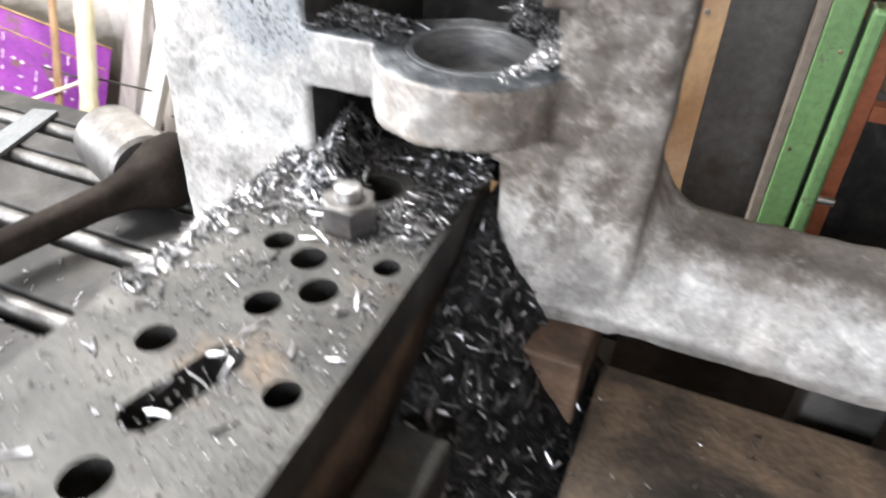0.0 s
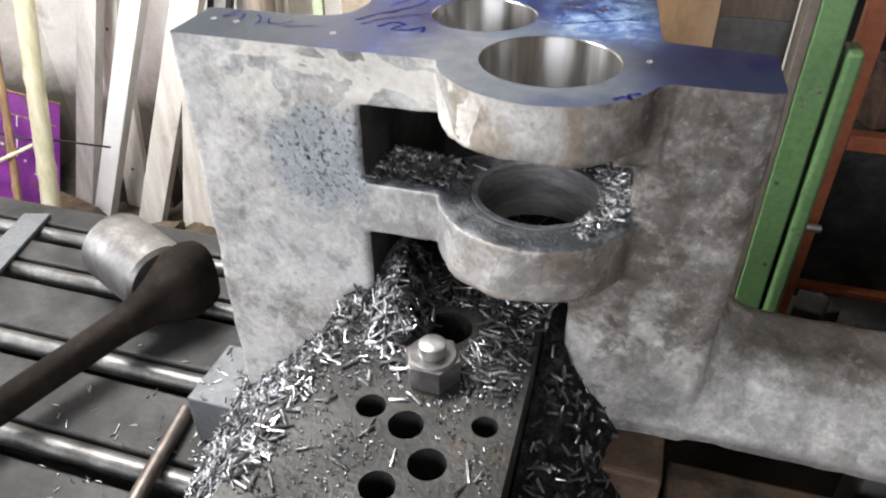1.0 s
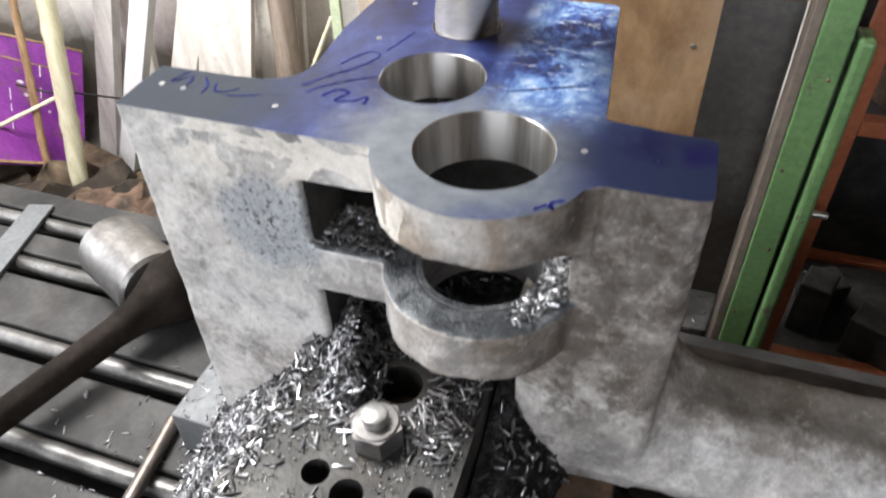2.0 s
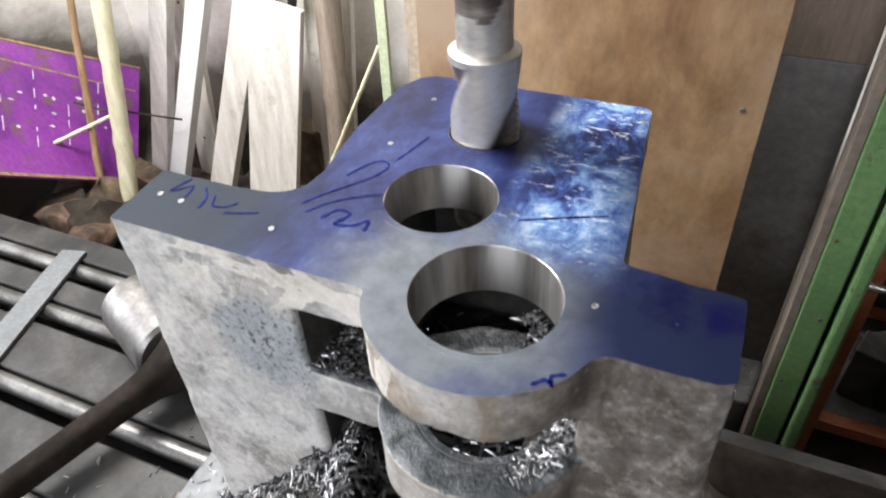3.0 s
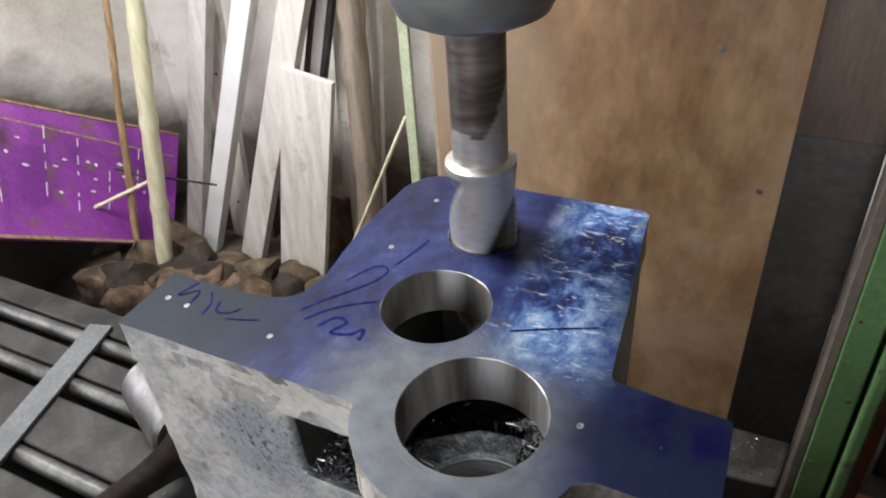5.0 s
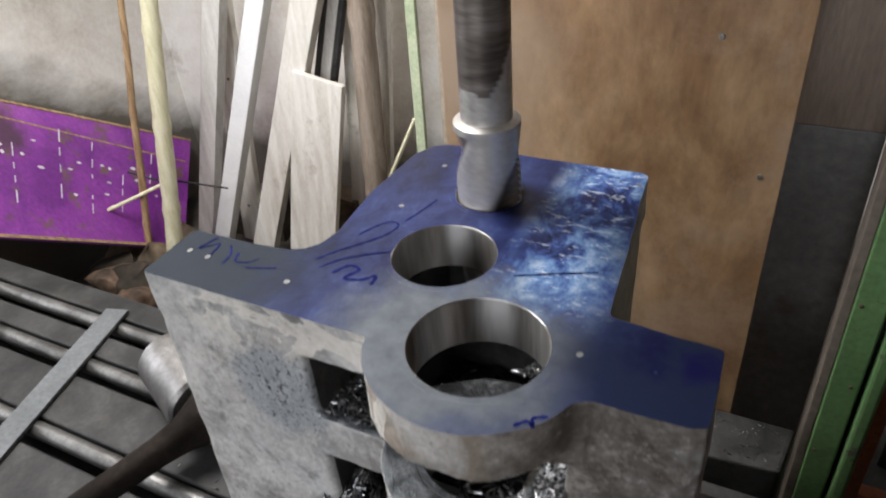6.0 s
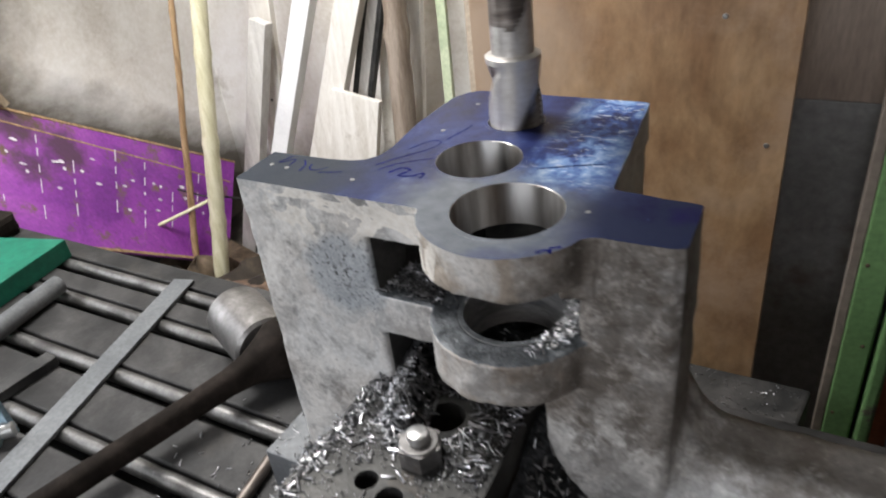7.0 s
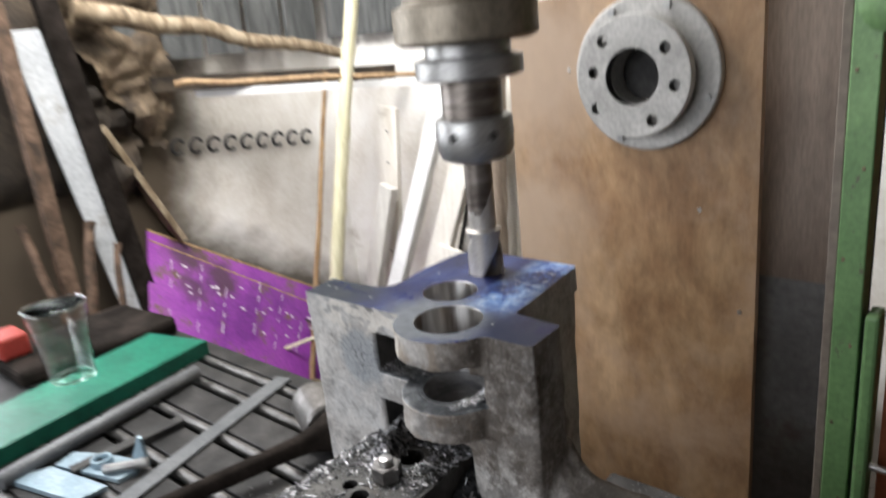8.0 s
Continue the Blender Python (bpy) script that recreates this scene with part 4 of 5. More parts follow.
chips("steel_chips", scatter(90, -0.06, 0.09, 0.06, 0.22, inner_z, lambda x, y: True), "chips lying deep inside the bracket", (0.006, 0.016))
chips("fine_chips", scatter(1300, -0.06, 0.137, -0.03, 0.12, lug_z, on_lug), "fine steel grit on the lower lug", (0.001, 0.003), 0.3, (0.0003, 0.0006))
chips("steel_chips", scatter(650, 0.09, 0.21, -0.36, 0.0, gap_z, lambda x, y: x < 0.15 or rng.uniform() < 0.3), "chips in the dark gap beside the plate", (0.006, 0.015), 0.5)
chips("steel_chips", [p for p in scatter(1300, -0.62, -0.1, -0.4, 0.1, lambda x, y: TT, lambda x, y: not in_column(x, y)) if rng.uniform() < math.exp(-((p[0] + 0.26) / 0.11) ** 2) and not (-0.27 < p[0] < -0.085 and p[1] > -0.014) and not any(-0.044 < p[1] - y < 0 for y in SLOTS)], "loose chips strewn over the table", (0.003, 0.011), 0.15, (0.0005, 0.001))
chips("fine_chips", scatter(160, 0.2, 0.6, -0.28, 0.0, lambda x, y: 0.745, lambda x, y: True), "fine grit on the rusty plate", (0.002, 0.005), 0.2, (0.0003, 0.0008))
chips("fine_chips", scatter(30, -0.268, -0.2, -0.012, 0.068, lambda x, y: 0.7235, lambda x, y: True), "fine grit on the parallel block", (0.003, 0.009), 0.2, (0.0004, 0.0009))

# ---- drilling machine: quill and spindle ----
machine = thing("drilling_machine", (1.7, 0.2, FLOOR), label="radial drilling machine with a grey brown quill", category="machine")
bm = B(); lathe(bm, [(0.09, 0.0), (0.1, 0.006), (0.1, 0.05), (0.085, 0.055), (0.085, 0.5)], 48, pose(0.001 - 1.7, -0.008, 1.437 - FLOOR))
part("quill", bm, M_QUILL, machine, smooth=35)
bm = B(); box(bm, (-2.0, -0.25, 2.3), (-1.4, 0.25, 2.75))
part("drill_head", bm, M_GREEN, machine, bevel=0.02)
bm = B(); box(bm, (-1.45, -0.15, 2.4), (0.2, 0.15, 2.7))
part("arm", bm, M_GREEN, machine, bevel=0.02)
bm = B(); lathe(bm, [(0.3, 0), (0.3, 0.08), (0.16, 0.1), (0.16, 2.9)], 40)
part("column", bm, M_STEEL, machine, smooth=35)

AXIS = (0.001, 0.192, 1.1)
drill = thing("drill_spindle", AXIS, label="bare steel drill in a round collet chuck, turning", category="drill")
bm = B()
R, K, NZ = 0.0265, 64, 34
rings = []
for j in range(NZ):
    z = -0.1 + 0.16 * j / (NZ - 1)
    run = min(1, max(0, (0.062 - z) / 0.012)) ** 0.5
    ring = []
    for i in range(K):
        a = 2 * math.pi * i / K
        loc = (math.degrees(a) - 1240 * z) % 180
        loc = min(loc, 180 - loc)
        cut = max(0.0, 1 - (loc / 33) ** 2) ** 0.5 * 0.0085 * run
        ring.append(bm.verts.new(((R - cut) * math.cos(a), (R - cut) * math.sin(a), z)))
    rings.append(ring)
for z, r in ((0.0615, 0.0268), (0.067, 0.0268), (0.0695, 0.0212)):
    rings.append([bm.verts.new((r * math.cos(2 * math.pi * i / K), r * math.sin(2 * math.pi * i / K), z)) for i in range(K)])
for a, b in zip(rings, rings[1:]):
    for i in range(K):
        f = bm.faces.new((a[i], a[(i + 1) % K], b[(i + 1) % K], b[i]))
        f.material_index = 1 if f.calc_center_median().xy.length < R - 0.0022 and f.calc_center_median().z < 0.061 else 0
bm.faces.new(rings[0]), bm.faces.new(rings[-1])
part("cutter", bm, (M_TOOL, M_OXIDE), drill, "two-fluted ground steel cutter", smooth=45)
bm = B()
rings = [[bm.verts.new((0.0205 * math.cos(2 * math.pi * i / 48), 0.0205 * math.sin(2 * math.pi * i / 48), 0.069 + 0.111 * j / 28)) for i in range(48)] for j in range(29)]
for j in range(28):
    for i in range(48):
        f = bm.faces.new((rings[j][i], rings[j][(i + 1) % 48], rings[j + 1][(i + 1) % 48], rings[j + 1][i]))
        f.material_index = 1 if j > 11 + 6 * math.sin(2 * math.pi * i / 48) + 1.5 * math.sin(6 * math.pi * i / 48) else 0
part("shank", bm, (M_TOOL, M_OXIDE), drill, "shank, bright below and brown above", smooth=40)
bm = B(); lathe(bm, [(0.022, 0.172), (0.04, 0.173), (0.05, 0.178), (0.0555, 0.19), (0.0555, 0.231), (0.053, 0.235), (0.044, 0.236)], 48)
chuck = part("chuck_nut", bm, M_STEEL, drill, "bright rounded collet nut", smooth=35)
# spanner holes as dark discs, their shade put into the colour
for a in range(0, 360, 60):
    bm = B(); lathe(bm, [(0.0065, 0.0), (0.0065, 0.0012)], 16, pose(0, 0, 0, 0, 0, a) @ pose(0.0548, 0, 0.212, 0, 90, 0))
    part("spanner_hole", bm, M_DARK, chuck, "dark disc for the shade in a spanner hole")
bm = B(); lathe(bm, [(0.043, 0.234), (0.043, 0.288), (0.046, 0.292)], 48)
part("chuck_body", bm, M_OXIDE, drill, "dark chuck body", smooth=35)
bm = B(); lathe(bm, [(0.066, 0.288), (0.076, 0.292), (0.076, 0.316), (0.06, 0.32), (0.06, 0.34)], 48)
part("spindle_nose", bm, M_STEEL, drill, smooth=35)

# ---- things lying on the table ----
hammer = thing("sledge_hammer", (-0.45, 0.17, TT), label="hammer with a bright round steel head and dark handle", category="hammer")
bm = B(); lathe(bm, [(0.044, 0.0), (0.049, 0.005), (0.049, 0.12), (0.044, 0.125)], 40, pose(-0.078, 0.042, 0.0495, 0, 90, -25))
part("head", bm, M_HEAD, hammer, smooth=35)
bm = B()
prev = None
for f, w, h in ((0.0, 0.05, 0.085), (0.02, 0.06, 0.095), (0.065, 0.063, 0.094), (0.105, 0.05, 0.068), (0.145, 0.037, 0.048), (0.2, 0.031, 0.039), (0.32, 0.029, 0.036), (0.5, 0.029, 0.034), (0.8, 0.031, 0.034), (1.0, 0.03, 0.032)):
    c = Vector((0.072, 0.022, 0.056)).lerp(Vector((-0.125, -0.56, 0.02)), f)
    s = Vector((0.966, -0.259, 0)) * w / 2
    ca = [(math.cos(radians(a)), math.sin(radians(a))) for a in range(0, 360, 20)]
    cur = [bm.verts.new(c + s * math.copysign(abs(a) ** 0.7, a) + Vector((0, 0, h / 2 * math.copysign(abs(b) ** 0.7, b)))) for a, b in ca]
    if prev:
        for i in range(18):
            bm.faces.new((prev[i], prev[(i + 1) % 18], cur[(i + 1) % 18], cur[i]))
    else:
        bm.faces.new(cur)
    prev = cur
bm.faces.new(prev)
part("handle", bm, M_BLACK, hammer, smooth=60)

bm = B(); bar(bm, (-0.755, 0.3, TT + 0.004), (-0.62, -0.2, TT + 0.004), 0.042, 0.007)
tagged(part("flat_bar", bm, M_FLAT, bevel=0.001), "dull grey flat steel bar lying across the slots", "flat bar")
bm = B(); lathe(bm, [(0.017, 0), (0.0185, 0.002), (0.0185, 0.5), (0.017, 0.502)], 24, along((-0.972, 0.19, TT + 0.0185), (-0.9, -0.27, TT + 0.0185))[0])
tagged(part("round_rod", bm, M_FLAT, smooth=40), "grey round steel rod lying on the table", "rod")
bm = B(); bar(bm, (-0.79, 0.04, TT + 0.009), (-0.81, -0.2, TT + 0.009), 0.03, 0.018)
tagged(part("square_rod", bm, M_DARK, bevel=0.002), "dark steel bar lying on the table", "bar")
bm = B(); lathe(bm, [(0.0085, 0), (0.0085, 0.12)], 20, along((-0.298, 0.012, TT + 0.0085), (-0.279, -0.105, TT + 0.0085))[0])
tagged(part("short_rod", bm, M_OXIDE, smooth=40), "short steel rod against the parallel block", "rod")
bm = B(); prism(bm, [(0.0, 0.0), (0.2, 0.05), (0.205, 0.11), (0.03, 0.075)], 0, 0.012)
ob = tagged(part("pale_offcut", bm, M_BLUEGREY, bevel=0.002), "pale flat steel offcut on the table", "steel piece")
ob.matrix_basis = pose(-0.9, -0.29, TT)
angle = thing("screw_clamp", (-0.735, -0.135, TT), (0, 0, 18), label="pale blue steel screw clamp lying on the table", category="clamp")
bm = B(); prism(bm, [(-0.15, -0.03), (0.03, -0.034), (0.045, 0.0), (0.03, 0.03), (-0.06, 0.034), (-0.15, 0.02)], 0.0, 0.012, [circle(-0.045, 0.0, 0.012, 20), circle(-0.095, -0.004, 0.008, 16)])
part("base", bm, M_BLUEGREY, angle, bevel=0.0015)
bm = B()
lathe(bm, [(0.021, 0.012), (0.022, 0.016), (0.021, 0.026), (0.015, 0.026), (0.014, 0.014)], 28, pose(-0.045, 0, 0))
part("eye", bm, M_BLUEGREY, angle, "raised round eye", smooth=40)
bm = B(); lathe(bm, [(0.009, 0.0), (0.0095, 0.002), (0.0095, 0.07), (0.012, 0.072), (0.012, 0.086), (0.009, 0.088)], 20, along((-0.01, -0.028, 0.023), (0.055, 0.012, 0.023))[0])
part("screw", bm, M_STEEL, angle, "bare steel screw", smooth=40)
bm = B(); prism(bm, [(0.0, 0.0), (0.055, 0.0), (0.048, 0.062), (0.04, 0.066)], -0.004, 0.004)
bmesh.ops.transform(bm, matrix=pose(0.01, 0.03, 0.012, 90, 0, -12), verts=bm.verts)
part("fin", bm, M_BLUEGREY, angle, "upright three-cornered fin", bevel=0.001)

bm = B(); prism(bm, [(-1.075, 0.29), (-1.28, 0.235), (-1.18, -0.42), (-0.975, -0.36)], TT, TT + 0.042)
tagged(part("green_board", bm, M_GCLOTH, bevel=0.003), "green painted board lying on the table", "board")
jar = thing("plastic_jar", (-1.2, -0.02, TT + 0.0425), label="clear plastic jar standing on the green board", category="jar")
bm = B()
lathe(bm, [(0.052, 0.0), (0.054, 0.004), (0.056, 0.05), (0.06, 0.056), (0.061, 0.11), (0.065, 0.118), (0.072, 0.19), (0.0704, 0.19), (0.0634, 0.118), (0.0594, 0.11), (0.0584, 0.056), (0.0544, 0.05), (0.0524, 0.006), (0.05, 0.005)], 40)
part("wall", bm, M_GLASS, jar, smooth=40)
bm = B(); lathe(bm, [(0.0725, 0.1905), (0.0745, 0.192), (0.0745, 0.196), (0.0715, 0.1975), (0.07, 0.196), (0.07, 0.1905)], 40)
part("rim", bm, M_GLASS, jar, smooth=40)
for ob in jar.children:
    ob.visible_shadow = False
bm = B(); prism(bm, [(-1.6, 0.3), (-1.3, 0.33), (-1.29, 0.24), (-1.34, -0.1), (-1.6, -0.1)], TT, TT + 0.05)
tagged(part("black_mat", bm, M_BLACK, bevel=0.015), "black folded mat on the table edge", "mat")
bm = B(); box(bm, (-1.56, -0.098, TT + 0.0505), (-1.45, -0.02, TT + 0.115))
tagged(part("red_box", bm, M_REDP, bevel=0.01), "small red toolbox on the black mat", "toolbox")
bm = B(); prism(bm, [(-0.1, 0.6), (0.31, 0.64), (0.325, 0.745), (-0.1, 0.745)], FLOOR, 0.37)
tagged(part("steel_stand", bm, M_DARK, bevel=0.006), "dark blue grey steel stand dusted with swarf behind the table", "stand")
chips("fine_chips", scatter(160, -0.05, 0.31, 0.645, 0.74, lambda x, y: 0.37, lambda x, y: True), "fine grit on the dark stand", (0.002, 0.007), 0.2, (0.0003, 0.0009))

# ---- plywood board with the flange on it ----
bm = B(); box(bm, (-0.35, 0.78, FLOOR), (0.215, 0.8, 1.492))
ply = tagged(part("plywood_board", bm, M_PLY, bevel=0.001), "brown scuffed plywood board standing behind the machine", "board")
for x, z in ((0.184, 0.84), (-0.3, 1.42), (0.1, 1.05), (-0.19, 1.34)):
    bm = B(); lathe(bm, [(0.0045, 0.0), (0.004, 0.002), (0.001, 0.0022)], 16, pose(x, 0.78, z, 90, 0, 0))
    part("screw_head", bm, M_STUD, ply, "small bright screw head")
flange = thing("hub_flange", (-0.006, 0.7795, 1.328), (90, 0, 0), label="grey machined hub flange with bolt holes hung on the plywood", category="flange")
HOLES = [(131, 0.092), (37, 0.086), (-12, 0.089), (-64, 0.094), (-142, 0.099), (173, 0.083)]
bm = B(); prism(bm, circle(0, 0, 0.154, 64), 0.0, 0.022, [circle(0, 0, 0.054, 48)])
part("rear_disc", bm, M_FLANGE, flange, bevel=0.004)
bm = B(); prism(bm, circle(0, 0, 0.098, 56), 0.0222, 0.0545, [circle(0, 0, 0.054, 48)])
part("hub", bm, M_FLANGE, flange)
# bolt hole walls are dark, standing in for the shade inside them
bm = B(); prism(bm, circle(0, 0, 0.119, 64), 0.0548, 0.077, [circle(0, 0, 0.055, 48)] + [circle(r * math.cos(radians(a)), r * math.sin(radians(a)), 0.011, 20) for a, r in HOLES], bore=1)
part("face_plate", bm, (M_FLANGE, M_DARK), flange, bevel=0.002)
# dark disc painted for the shade at the bore's bottom
bm = B(); lathe(bm, [(0.0535, -0.0005), (0.0535, 0.004)], 40)
part("bore_bottom", bm, M_DARK, flange, "dark disc for the shade in the bore")
for a, r in ((118, 0.138), (68, 0.138), (-112, 0.138), (-20, 0.138)):
    bm = B(); prism(bm, circle(r * math.cos(radians(a)), r * math.sin(radians(a)), 0.008, 6), 0.0222, 0.031)
    part("bolt", bm, M_STEEL, flange)

# ---- green post, panel and rack on the right ----
post = thing("green_post", (0.345, 0.78, FLOOR), label="green painted steel post with chipped edges", category="post")
bm = B(); box(bm, (-0.006, 0.004, 0), (0.0105, 0.06, 2.9))
part("edge_strip", bm, M_TAN, post, "worn grey-brown edge strip", bevel=0.002)
for k in range(7):
    bm = B(); lathe(bm, [(0.0035, 0), (0.0035, 0.001), (0.002, 0.002)], 12, pose(0.022 + 0.022 * (k % 2), 0.0, 0.75 + 0.17 * k, 90, 0, 0))
    part("rivet", bm, M_RUST, post, "small rusty rivet", smooth=50)
bm = B(); box(bm, (0.011, 0, 0), (0.058, 0.06, 2.9))
part("upright", bm, M_GREEN, post, bevel=0.003)
bm = B(); box(bm, (0.066, -0.012, 0), (0.09, 0.05, 1.33))
part("side_rail", bm, M_GREEN, post, "paler green side rail with a rounded top", bevel=0.006)
# dark strip between the green parts, painted as the groove's shade
bm = B(); box(bm, (0.056, 0.03, 0), (0.07, 0.06, 1.3))
part("groove", bm, M_DARK, post, "dark strip for the groove's shade")
bm = B(); lathe(bm, [(0.05, 0), (0.05, 0.02), (0.03, 0.03), (0.012, 0.03)], 32, pose(0.07, 0.0, 1.88, 90, 0, 0))
part("boss", bm, M_GREEN, post, smooth=35)
bm = B(); lathe(bm, [(0.007, 0), (0.007, 0.03), (0.004, 0.032)], 16, pose(0.09, 0.02, 1.0, 0, 90, 0))
part("bolt", bm, M_STUD, post)
panel = thing("wall_panel", (0, 0, 0), label="wall panel, brown above and cement grey below, behind the plywood", category="panel")
bm = B(); box(bm, (-0.05, 0.9, 0.88), (0.3445, 0.92, 2.6))
part("upper_sheet", bm, M_PANEL, panel, "dull brown upper sheet", bevel=0.002)
bm = B(); box(bm, (-0.05, 0.9, FLOOR), (0.3445, 0.92, 0.88))
part("lower_sheet", bm, M_CEMENT, panel, "cement grey lower sheet", bevel=0.002)
# dark sheet added in place of shade; blocks the bright wall behind the gap
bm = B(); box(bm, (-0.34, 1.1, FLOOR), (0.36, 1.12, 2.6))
tagged(part("wall_recess", bm, M_DARK), "dark sheet added for the shade in the gap behind the plywood", "wall", kind="structure")
rack = thing("angle_iron_rack", (0.44, 0.86, FLOOR), label="orange-red angle iron rack full of dark scrap", category="rack")
for x in (0.0, 0.75):
    for y in (0.0, 0.4):
        bm = B(); box(bm, (x, y, 0), (x + 0.035, y + 0.005, 2.2)); box(bm, (x, y + 0.006, 0), (x + 0.005, y + 0.035, 2.2))
        part("upright", bm, M_RED, rack, bevel=0.001)
for z in (0.55, 1.13, 1.37, 1.9):
    bm = B(); box(bm, (0.036, 0.0, z), (0.749, 0.03, z + 0.028)); box(bm, (0.036, 0.37, z), (0.749, 0.4, z + 0.028))
    part("rail", bm, M_RED, rack, bevel=0.001)
    bm = B(); box(bm, (0.006, 0.031, z + 0.004), (0.744, 0.369, z + 0.016))
    part("shelf", bm, M_DARK, rack)
for k in range(26):
    z = (0.567, 1.147, 1.387)[k % 3]
    x, y = 0.05 + 0.6 * rng.uniform(), 0.05 + 0.2 * rng.uniform()
    bm = B()
    w, d, h = rng.uniform(0.03, 0.16), rng.uniform(0.03, 0.09), rng.uniform(0.02, 0.14)
    box(bm, (0, 0, 0), (w, d, h), pose(0, 0, 0, 0, 0, rng.uniform(-30, 30)))
    ob = tagged(part("scrap_piece", bm, (M_DARK, M_RUST, M_TABLE)[k % 3], bevel=0.004), "dark oily steel offcut lying on the rack", "scrap", "scrap on the rack")
    ob.matrix_basis = pose(0.44 + x, 0.86 + y, FLOOR + z)
# dark backing added to close the view behind the rack
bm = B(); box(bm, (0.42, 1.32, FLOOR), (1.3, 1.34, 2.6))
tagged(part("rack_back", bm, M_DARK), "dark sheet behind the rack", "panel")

# ---- timber and bars leaning in the corner ----
def leaner(name, p0, p1, w, d, mat, label, cat, twist=0, bev=0.003):
    bm = B(); bar(bm, p0, p1, w, d, 0, twist)
    return tagged(part(name, bm, mat, bevel=bev), label, cat)


def pole(name, p0, p1, r0, r1, mat, label, nodes=6, seed=0, wob=0.006):
    """A cane or bamboo: tapered, a little crooked, with thick rings at its nodes."""
    bm = B()
    m, ln = along(p0, p1)
    prof, k = [], nodes * 8
    ring_rows = []
    for i in range(k + 1):
        f = i / k
        r = r0 + (r1 - r0) * f + (0.1 * r0 if i % 8 == 0 else 0) - (0.06 * r0 if i % 8 in (1, 7) else 0)
        off = noise.noise_vector(Vector((f * 5 + seed, seed, 0))) * wob * (1 if 0 < i < k else 0)
        ring_rows.append([bm.verts.new((off.x + r * math.cos(a * math.pi / 8), off.y + r * math.sin(a * math.pi / 8), ln * f)) for a in range(16)])
    for a, b in zip(ring_rows, ring_rows[1:]):
        for i in range(16):
            bm.faces.new((a[i], a[(i + 1) % 16], b[(i + 1) % 16], b[i]))
    bm.faces.new(ring_rows[0]), bm.faces.new(ring_rows[-1])
    bmesh.ops.transform(bm, matrix=m, verts=bm.verts)
    return tagged(part(name, bm, mat, smooth=60), label, "pole")


pole("cane", (-2.29, 1.44, FLOOR), (-2.13, 1.75, 1.29), 0.017, 0.011, M_CANE, "thin brown cane leaning in the corner", 7, 3)
pole("bamboo_pole", (-2.11, 1.42, FLOOR), (-1.86, 1.76, 1.75), 0.036, 0.03, M_BAMBOO, "pale yellow bamboo pole leaning on the wall", 6, 8, 0.012)
leaner("grey_batten", (-2.18, 1.7, FLOOR), (-1.83, 1.79, 0.73), 0.085, 0.05, M_GREYW, "weathered grey batten leaning on the wall", "batten")
leaner("white_bar", (-2.09, 1.7, FLOOR), (-1.35, 1.78, 1.31), 0.08, 0.05, M_WHITE, "white painted square bar leaning on the wall", "bar")
perf = leaner("drilled_upright", (-2.0, 1.84, FLOOR), (-1.86, 1.88, 1.1), 0.12, 0.03, M_PALE, "pale upright with a row of screw holes", "upright")
m, ln = faced((-2.0, 1.84, FLOOR), (-1.86, 1.88, 1.1))
# screw holes as dark discs that carry the shade of a hole
for k in range(9):
    bm = B(); lathe(bm, [(0.006, 0), (0.006, 0.002)], 12, m @ pose(0, 0.0, 0.2 + 0.155 * k) @ pose(0.0, -0.0152, 0, 90, 0, 0))
    part("screw_hole", bm, M_DARK, perf, "dark disc for the shade in a screw hole")
leaner("pale_batten", (-1.86, 1.72, FLOOR), (-1.29, 1.82, 1.05), 0.11, 0.045, M_PALE, "pale planed batten leaning on the wall", "batten")
chan = thing("steel_channel", (0, 0, 0), label="grey steel channel leaning beside the plank", category="channel")
for dx, mt, w in ((0.0, M_DARK, 0.03), (0.035, M_GREYW, 0.045), (0.07, M_DARK, 0.02)):
    bm = B(); bar(bm, (-1.72 + dx, 1.83, FLOOR), (-1.31 + dx, 1.88, 0.95), w, 0.03)
    part("flange", bm, mt, chan, bevel=0.002)
leaner("pale_plank", (-1.54, 1.66, FLOOR), (-1.385, 1.75, 0.465), 0.225, 0.028, M_PALE, "pale plank with scribbled pencil lines", "plank")
leaner("wide_board", (-1.36, 1.9, FLOOR), (-1.24, 2.0, 1.25), 0.2, 0.03, M_PALE, "pale rough board leaning on the wall", "board")
pole("round_post", (-1.26, 1.8, FLOOR), (-1.19, 1.86, 1.25), 0.05, 0.045, M_POST, "dull brown round post", 3, 12, 0.01)
pole("thin_stick", (-1.36, 1.6, FLOOR), (-0.95, 1.68, 0.39), 0.008, 0.007, M_BAMBOO, "thin pale stick leaning at an angle", 3, 20, 0.002)
leaner("green_lath", (-0.93, 1.66, FLOOR), (-0.93, 1.7, 1.1), 0.036, 0.018, M_LATH, "pale green painted lath standing upright", "lath")
leaner("beige_panel", (-0.77, 1.72, FLOOR), (-0.77, 1.76, 1.5), 0.2, 0.02, M_BEIGE, "beige panel behind the plywood", "panel")
bm = B()
for a, b in (((-2.33, 1.53, 0.02), (-2.2, 1.55, -0.005)), ((-2.2, 1.55, -0.005), (-2.08, 1.57, 0.0)), ((-2.08, 1.57, 0.0), (-1.9, 1.66, -0.05))):
    bar(bm, a, b, 0.006, 0.006)
tagged(part("tie_wire", bm, M_DARK), "dark wire tied round the poles", "wire")

